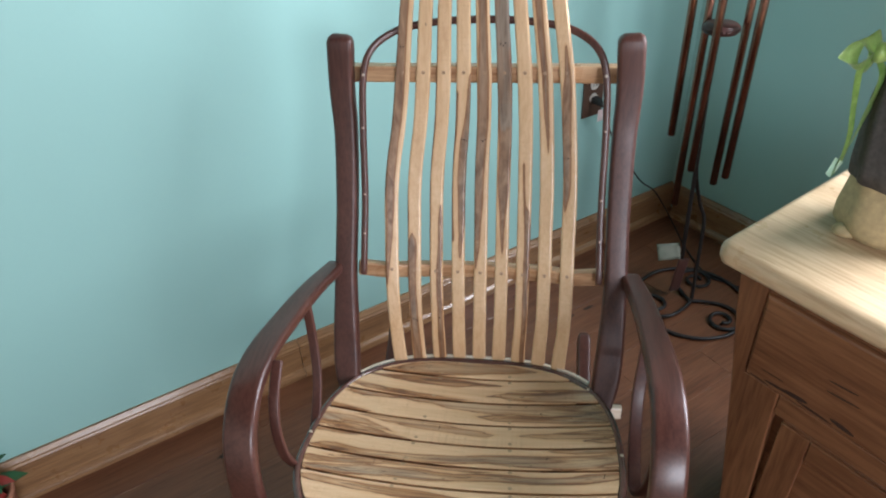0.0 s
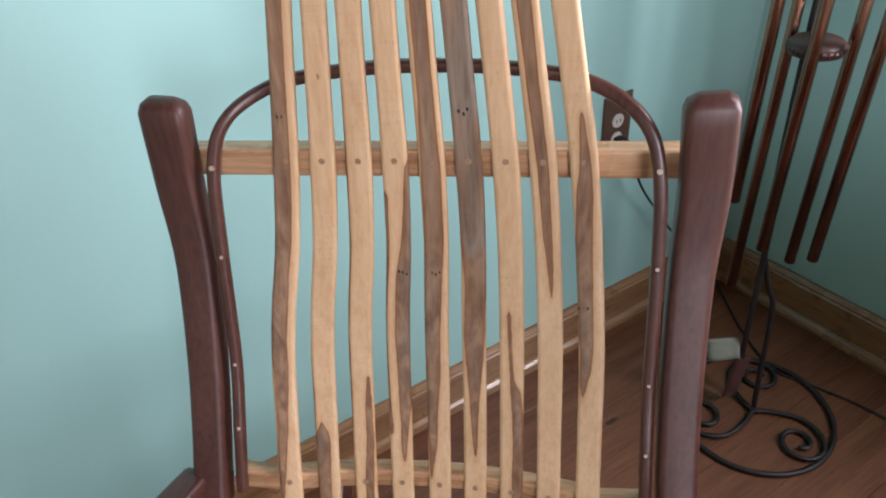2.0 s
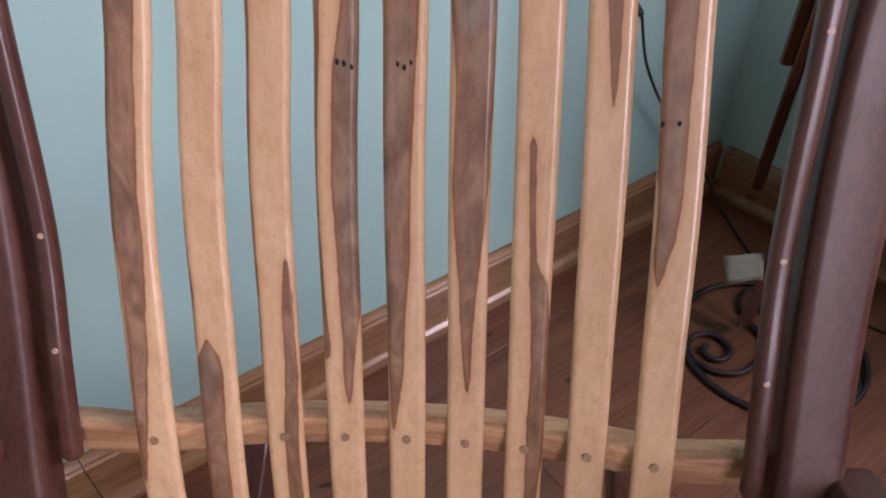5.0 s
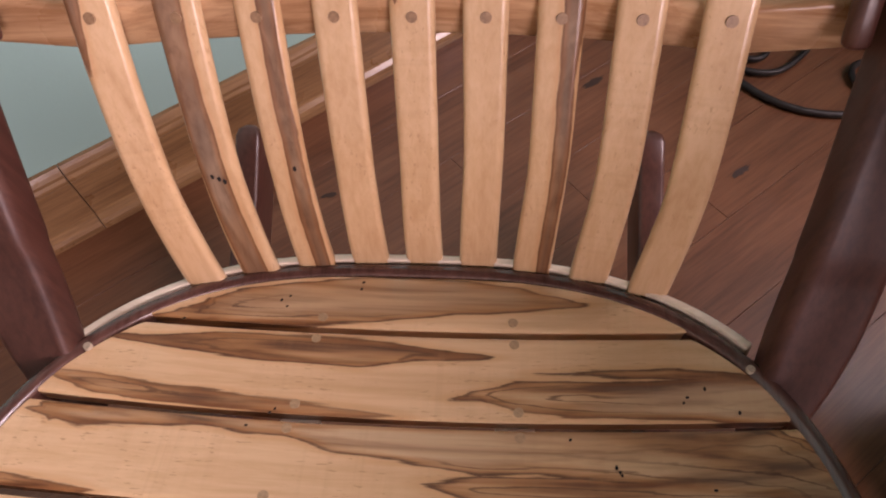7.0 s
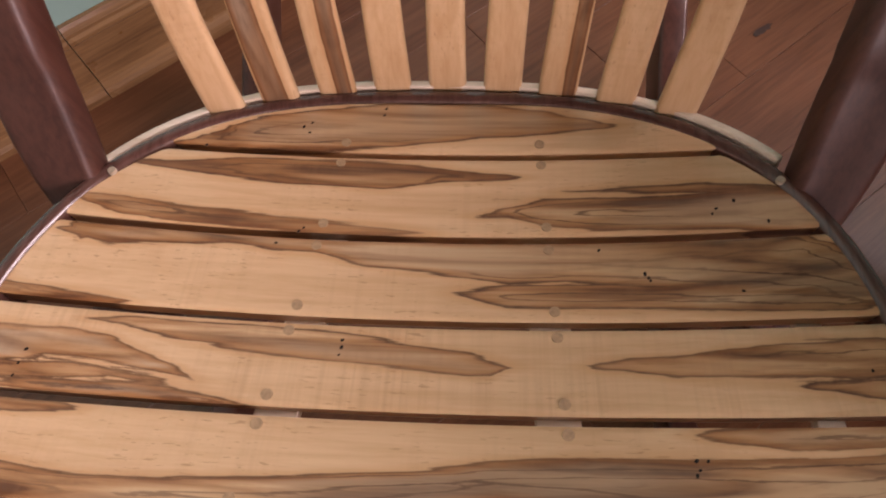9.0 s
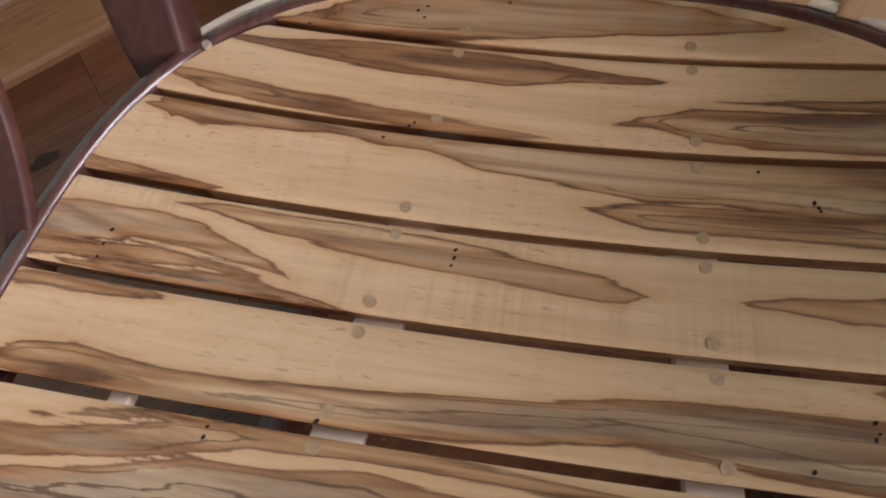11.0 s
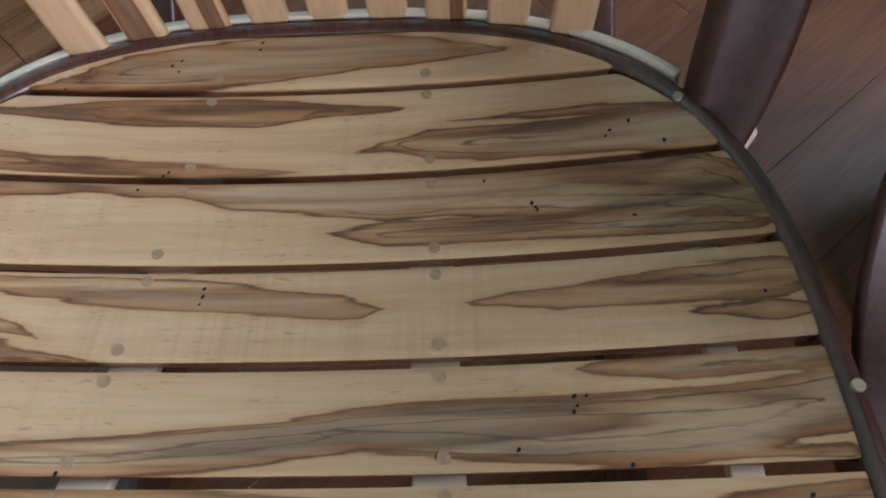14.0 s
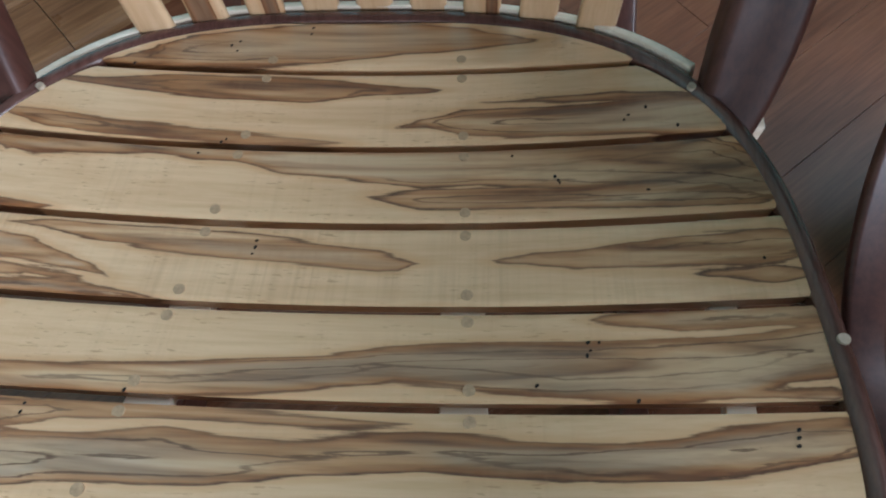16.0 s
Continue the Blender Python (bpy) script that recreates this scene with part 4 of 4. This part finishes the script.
# dark checks in the drawer front
for x, z, a, b, w in ((0.130, 0.509, 0.020, 0.0016, 3), (0.168, 0.516, 0.030, 0.0030, -4), (0.197, 0.520, 0.024, 0.0050, -6), (0.235, 0.513, 0.034, 0.0026, 2), (0.283, 0.519, 0.022, 0.0046, 6), (0.150, 0.534, 0.022, 0.0013, -3), (0.262, 0.596, 0.026, 0.0020, -5), (0.268, 0.574, 0.030, 0.0020, -4)):
    bm = bmesh.new()
    bmesh.ops.create_circle(bm, cap_ends=True, segments=16, radius=1.0, matrix=Matrix.Translation((x, 0.0262, z)) @ pose(0, 0, 0, 90, w, 0) @ Matrix.Diagonal((a, b, 1, 1)))
    part("wood_check", bm, DARK_KNOT, drawer, smooth=False)

# ---- cloth-wrapped pot with a green bow ----
pot = thing("ribbon_pot", (0.722, 0.096, 0.7685), "tan cloth-covered pot with a grey wrap and a green organza bow", "pot")


def lathe(profile, n=40, wobble=0.0, lobes=7, lean=0.0):
    bm = bmesh.new()
    rings = []
    for r, z in profile:
        ring = []
        for k in range(n):
            w = 2 * math.pi * k / n
            rr = r * (1 + wobble * math.sin(lobes * w + 9 * z) + 0.5 * wobble * math.sin((lobes + 4) * w))
            ring.append(bm.verts.new((rr * math.cos(w) - lean * z, rr * math.sin(w), z)))
        rings.append(ring)
    for a, b in zip(rings, rings[1:]):
        for k in range(n):
            bm.faces.new((a[k], a[(k + 1) % n], b[(k + 1) % n], b[k]))
    bm.faces.new(rings[0][::-1])
    bm.faces.new(rings[-1])
    return bm


part("body", lathe([(0.060, 0.0), (0.078, 0.006), (0.086, 0.022), (0.083, 0.045), (0.074, 0.075), (0.066, 0.105), (0.060, 0.14), (0.050, 0.20), (0.035, 0.27), (0.020, 0.31)], wobble=0.03, lean=0.17), TAN, pot)
part("wrap", lathe([(0.0625, 0.112), (0.0720, 0.108), (0.0700, 0.135), (0.0640, 0.18), (0.0550, 0.235), (0.0420, 0.285), (0.0300, 0.312), (0.0260, 0.318)], wobble=0.035, lobes=9, lean=0.17), GREY_CLOTH, pot, "dark grey cloth wrap")
part("neck", lathe([(0.016, 0.312), (0.024, 0.325), (0.034, 0.36), (0.040, 0.40), (0.034, 0.44), (0.015, 0.46)], wobble=0.06, lean=0.17), BROWN_CLOTH, pot, "gathered brown cloth above the bow")
for px, py, tilt in ((-0.075, -0.02, 0.0), (0.01, -0.078, 0.6)):
    bm = bmesh.new()
    bmesh.ops.create_uvsphere(bm, u_segments=14, v_segments=8, radius=1.0, matrix=Matrix.Translation((px, py, 0.013)) @ Matrix.Diagonal((0.026, 0.02, 0.013, 1)))
    part("cloth_fold", bm, TAN, pot)


def ribbon(points, widths, across, material, name="ribbon"):
    """A soft strip of cloth along a line."""
    path = curve(points, 10)
    w = np.interp(np.linspace(0, 1, len(path)), np.linspace(0, 1, len(widths)), widths)
    bm = bmesh.new()
    rows = []
    for k, p in enumerate(path):
        a = Vector(across[0]).lerp(Vector(across[1]), k / (len(path) - 1)).normalized()
        p = Vector(p)
        rows.append([bm.verts.new(p + a * (w[k] * u) + Vector((0, 0, 0.002 * math.sin(3 * u + k * 0.4)))) for u in (-1, -0.5, 0, 0.5, 1)])
    for a, b in zip(rows, rows[1:]):
        for k in range(4):
            bm.faces.new((a[k], a[k + 1], b[k + 1], b[k]))
    bmesh.ops.solidify(bm, geom=bm.faces[:], thickness=0.0006)
    return part(name, bm, material, bow)


bow = part("bow", lathe([(0.004, 0.300), (0.012, 0.304), (0.014, 0.316), (0.010, 0.328), (0.003, 0.331)], 18, 0.1, 4), RIBBON, pot, "green sheer ribbon bow")
bow.location = (-0.108, 0.006, 0.0)
for spread in (-1, 1):
    tip = Vector((-0.054, -0.030, 0.322)) if spread < 0 else Vector((0.062, -0.050, 0.330))
    root = Vector((0.0, 0.0, 0.316))
    up = root.lerp(tip, 0.55) + Vector((0, 0, 0.026))
    low = root.lerp(tip, 0.55) + Vector((0, 0, -0.024))
    ribbon([root, up, tip, low, root], [0.008, 0.022, 0.028, 0.022, 0.008], ((0.75, 0.45, 0.5), (0.45, 0.5, -0.75)), RIBBON, "loop")
ribbon([(0.0, -0.004, 0.31), (0.012, -0.008, 0.280), (0.006, -0.010, 0.225), (0.000, -0.010, 0.180), (-0.010, -0.010, 0.140)], [0.006, 0.010, 0.012, 0.010, 0.008], ((0.8, 0.5, 0.1), (0.5, 0.8, 0.2)), RIBBON, "tail")
ribbon([(0.0, -0.004, 0.31), (-0.024, -0.012, 0.295), (-0.019, -0.016, 0.239), (-0.010, -0.016, 0.175), (-0.015, -0.018, 0.120)], [0.006, 0.007, 0.006, 0.007, 0.011], ((0.9, 0.2, 0.3), (0.6, 0.6, 0.4)), RIBBON, "tail")
bm = bmesh.new()
bm.faces.new([bm.verts.new(p) for p in ((-0.022, -0.019, 0.148), (-0.008, -0.020, 0.140), (-0.022, -0.022, 0.112), (-0.030, -0.020, 0.118))])
bmesh.ops.solidify(bm, geom=bm.faces[:], thickness=0.0006)
part("tag", bm, TURQUOISE, bow, "pale green paper tag", smooth=False)

# ---- wind chime and its iron stand ----
stand = thing("chime_stand", (0.622, 0.797, 0), "black wrought iron stand with a scrolled ring base", "stand")
ring = [(0.174 * math.cos(w), 0.174 * math.sin(w), 0.0065) for w in np.linspace(0, 2 * math.pi, 64, endpoint=False)]
part("base_ring", sweep(ring, (0.006, 0.006), (0, 0, 1), 0.006, closed=True), IRON, stand)
for k in range(3):
    w0 = radians(-45 + 118 * k)
    pts = [tuple(p) for p in curve([(0, 0, 0.0085), (0.036, 0.034, 0.0085), (0.090, 0.062, 0.0085), (0.138, 0.052, 0.0085), (0.163, 0.023, 0.0085)], 7)]
    for q in np.linspace(0.03, 1, 34):
        r, a = 0.051 * (1 - 0.72 * q), radians(27 - 450 * q)
        pts.append((0.118 + r * math.cos(a), r * math.sin(a), 0.0085))
    c, s = math.cos(w0), math.sin(w0)
    part("scroll", sweep([(x * c - y * s, x * s + y * c, z) for x, y, z in pts], (0.0055, 0.0055), (0, 0, 1), 0.0055), IRON, stand)
pole = curve([(0.004, 0.009, 0.008), (0.008, 0.045, 0.13), (0.012, 0.084, 0.262), (-0.008, 0.092, 0.32), (-0.040, 0.086, 0.44), (-0.050, 0.084, 0.60), (-0.060, 0.084, 0.95), (-0.060, 0.083, 1.30), (-0.060, 0.050, 1.47), (-0.060, 0.028, 1.44)], 6)
part("pole", sweep([tuple(p) for p in pole], (0.0058, 0.0058), (1, 0, 0), 0.0058), IRON, stand)

chime = thing("wind_chime", (0.562, 0.825, 0), "copper tube wind chime hanging from the stand", "wind chime")
for x, y, z in ((0.475, 0.795, 0.600), (0.539, 0.895, 0.314), (0.541, 0.780, 0.498), (0.630, 0.857, 0.412), (0.635, 0.773, 0.482)):
    bm = bmesh.new()
    sweep([(x - 0.562, y - 0.825, z), (x - 0.562, y - 0.825, 1.34)], (0.0105, 0.0105), (1, 0, 0), 0.0105, ends=0.0, n=5, bm=bm)
    tube = part("tube", bm, COPPER, chime)
    # black disc paints the shade inside the hollow tube
    cap = disc(0.0092, 0.003, 16)
    at(part("open_end", cap, HOLE, tube), pose(x - 0.562, y - 0.825, z))
bm = disc(0.049, 0.020, 30)
bmesh.ops.bevel(bm, geom=bm.edges[:], offset=0.006, segments=3, affect="EDGES")
at(part("clapper", bm, DARK_WOOD, chime), pose(-0.002, 0.0, 0.884))
bm = disc(0.100, 0.018, 30)
at(part("top_plate", bm, DARK_WOOD, chime), pose(0.008, 0.0, 1.352))
part("strap", sweep([(-0.012, 0.0, 0.875), (-0.009, 0.0, 0.81), (0.002, 0.0, 0.52), (0.010, 0.0, 0.26), (0.014, 0.0, 0.150)], (0.0062, 0.0024), (1, 0, 0), 0.0018, n=2), CORD, chime, "black strap between clapper and sail")
part("hanging_cord", sweep([(0.0, 0.0, 1.36), (0.0, 0.0, 1.43)], (0.0015, 0.0015), (1, 0, 0), 0.0015, n=2), CORD, chime)
sail = box(-0.019, 0.019, -0.004, 0.004, -0.063, 0.063, 0.004)
at(part("sail", sail, DARK_WOOD, chime, "dark red wooden sail"), pose(0.014, 0.0, 0.092, 0, 8, 25))
bm = bmesh.new()
bmesh.ops.create_grid(bm, x_segments=8, y_segments=5, size=1.0, matrix=Matrix.Diagonal((0.034, 0.026, 1, 1)))
for v in bm.verts:
    v.co.z = 9 * max(0.0, abs(v.co.x + 0.004) - 0.004) * v.co.x * (1 if v.co.x < 0 else 0.3) + 3 * v.co.x * v.co.y
bmesh.ops.solidify(bm, geom=bm.faces[:], thickness=0.0005)
at(part("tag", bm, PAPER, chime, "creased paper tag"), pose(-0.030, -0.006, 0.185, 62, -4, 10))

# ---- socket, plug and cord ----
outlet_at = CORNER + LEFT * 0.444
turn_l = math.degrees(math.atan2(-LEFT.y, -LEFT.x))
outlet = thing("wall_outlet", (outlet_at.x, outlet_at.y, 0.607), "brown wall outlet plate with two ivory sockets", "outlet", turn=turn_l)
part("plate", box(-0.041, 0.041, -0.006, -0.0005, -0.084, 0.084, 0.003), PLATE, outlet, smooth=False)
for z in (0.022, -0.022):
    face = disc(0.0165, 0.003, 20)
    face = part("socket", face, SOCKET, outlet, "ivory round socket", smooth=False)
    at(face, pose(0, -0.0075, z, 90))
    # black bars stand for the shade inside the slots
    for x in (-0.0055, 0.0055):
        part("slot", box(x - 0.0012, x + 0.0012, -0.004, 0.004, 0.0012, 0.0019), HOLE, face, smooth=False)
plug_at = outlet_at + in_l * 0.009 + Vector((0, 0, 0.582))
plug = thing("power_plug", tuple(plug_at), "black plug with a loose cord running to the floor", "plug", turn=turn_l)
part("body", sweep([(0, 0, 0), (0.004, -0.022, -0.003), (0.008, -0.040, -0.012)], [(0.012, 0.010), (0.011, 0.009), (0.005, 0.005)], (1, 0, 0), 0.004), CORD, plug)
part("label_tag", box(-0.012, 0.012, -0.036, -0.0345, -0.060, -0.022, 0.0005), PAPER_PINK, plug, "pale pink paper tag on the cord", smooth=False)
base = Matrix.Translation(plug_at) @ pose(0, 0, 0, 0, 0, turn_l)
line = [tuple(base @ Vector((0.008, -0.040, -0.012))), (0.345, 1.075, 0.46), (0.41, 1.135, 0.335), (0.480, 1.200, 0.215), (0.540, 1.245, 0.150), (0.595, 1.265, 0.060), (0.630, 1.235, 0.006),
        (0.655, 1.08, 0.004), (0.70, 0.945, 0.004), (0.775, 0.895, 0.004), (0.88, 0.83, 0.004), (1.0, 0.72, 0.004)]
inv = base.inverted()
part("cord", sweep([tuple(inv @ Vector(p)) for p in curve(line, 8)], (0.0028, 0.0028), (0.3, 0.2, 1), 0.0028, n=2), CORD, plug)

# ---- red and green potted plant on the floor by the wall ----
plant = thing("potted_plant", (-1.16, -0.17, 0), "small potted plant with dark green and red leaves", "plant")
part("pot", lathe([(0.050, 0.0), (0.056, 0.004), (0.066, 0.085), (0.070, 0.088), (0.070, 0.100), (0.062, 0.100), (0.058, 0.085)], 28), TERRACOTTA, plant)


def leaf(length, width):
    bm = bmesh.new()
    rows = []
    for k in range(9):
        u = k / 8
        w = width * math.sin(math.pi * u ** 0.8) * (1 + 0.15 * math.sin(9 * u)) + 0.0006
        rows.append([bm.verts.new((length * u, w * s, 0.25 * length * u * (1 - u) * 2 - 0.08 * length * u * u + 0.25 * abs(w * s))) for s in (-1, -0.5, 0, 0.5, 1)])
    for a, b in zip(rows, rows[1:]):
        for k in range(4):
            bm.faces.new((a[k], a[k + 1], b[k + 1], b[k]))
    return bm


rng = random.Random(5)
green_leaf, red_leaf = mesh_of("leaf", leaf(0.11, 0.030), LEAF), mesh_of("leaf", leaf(0.085, 0.022), LEAF_RED)
for k in range(26):
    high = k / 26
    ob = new("leaf", green_leaf if k % 4 else red_leaf)
    ob.parent = plant
    ob.matrix_basis = pose(rng.uniform(-0.01, 0.01), rng.uniform(-0.01, 0.01), 0.09 + 0.085 * high, rng.uniform(-10, 10), -55 * high + rng.uniform(-8, 14), 137.5 * k)
part("stem", sweep([(0, 0, 0.08), (0.004, 0.002, 0.185)], (0.005, 0.005), (1, 0, 0), 0.005), LEAF, plant)

# ---- floor: planks laid along the left wall ----
bm = bmesh.new()
bm.faces.new([bm.verts.new(p - Vector((0, 0, 0.006))) for p in (A, C, B, D)])
bmesh.ops.recalc_face_normals(bm, faces=bm.faces)
floor = tagged(new("floor", mesh_of("floor", bm, GAP, False)), "warm brown plank floor with a satin finish", "floor", kind="structure")


def plank_mesh(length, width):
    bm = bmesh.new()
    a, b, e = length / 2, width / 2, 0.0005
    low = [bm.verts.new((x, y, -0.0055)) for x, y in ((-a, -b), (a, -b), (a, b), (-a, b))]
    mid = [bm.verts.new((x, y, -e)) for x, y in ((-a, -b), (a, -b), (a, b), (-a, b))]
    top = [bm.verts.new((x, y, 0)) for x, y in ((-a + e, -b + e), (a - e, -b + e), (a - e, b - e), (-a + e, b - e))]
    for r0, r1 in ((low, mid), (mid, top)):
        for k in range(4):
            bm.faces.new((r0[k], r0[(k + 1) % 4], r1[(k + 1) % 4], r1[k]))
    bm.faces.new(top)
    return mesh_of("plank", bm, FLOOR, False)


PLANK = 0.118
lengths = [0.62, 0.86, 1.10]
planks = [plank_mesh(n - 0.0006, PLANK - 0.0005) for n in lengths]
lay = math.degrees(math.atan2(-LEFT.y, -LEFT.x)) + 0.6
along, across = Vector((math.cos(radians(lay)), math.sin(radians(lay)), 0)), Vector((math.sin(radians(lay)), -math.cos(radians(lay)), 0))
rng = random.Random(11)


def lay_plank(mesh, length, row, end):
    mid = CORNER + across * (PLANK * (row + 0.5)) + along * (end - length / 2)
    ob = new("plank", mesh)
    ob.parent = floor
    ob.matrix_basis = pose(mid.x, mid.y, rng.uniform(-0.0006, 0.0), 0, 0, lay + (180 if rng.random() < 0.5 else 0))


for row in range(-1, 34):
    slant = RIGHT.dot(along) / RIGHT.dot(across) * PLANK * (row + 0.5)
    end, stop = slant + 0.05, slant - 4.05
    first = rng.uniform(0.25, 1.0)
    lay_plank(plank_mesh(first - 0.0006, PLANK - 0.0005), first, row, end)
    end -= first
    while end - stop > 1.7:
        n = rng.randrange(3)
        lay_plank(planks[n], lengths[n], row, end)
        end -= lengths[n]
    rest = end - stop
    lay_plank(plank_mesh(rest - 0.0006, PLANK - 0.0005), rest, row, end)

# dark knots and checks in the planks
rng = random.Random(3)
for x, y, a, b, turn in ((-0.196, 0.444, 0.015, 0.0050, 20), (0.452, 0.507, 0.020, 0.006, 40), (-0.672, 0.082, 0.030, 0.010, 42), (0.232, 0.696, 0.026, 0.008, 38), (0.064, 0.793, 0.020, 0.005, 41), (0.294, 0.747, 0.022, 0.006, 36)):
    bm = bmesh.new()
    rim = [bm.verts.new((a * math.cos(w) * rng.uniform(0.6, 1.15), b * math.sin(w) * rng.uniform(0.6, 1.2), 0)) for w in np.linspace(0, 2 * math.pi, 18, endpoint=False)]
    bm.faces.new(rim)
    at(part("knot", bm, DARK_KNOT, floor, smooth=False), pose(x, y, 0.0005, 0, 0, turn))
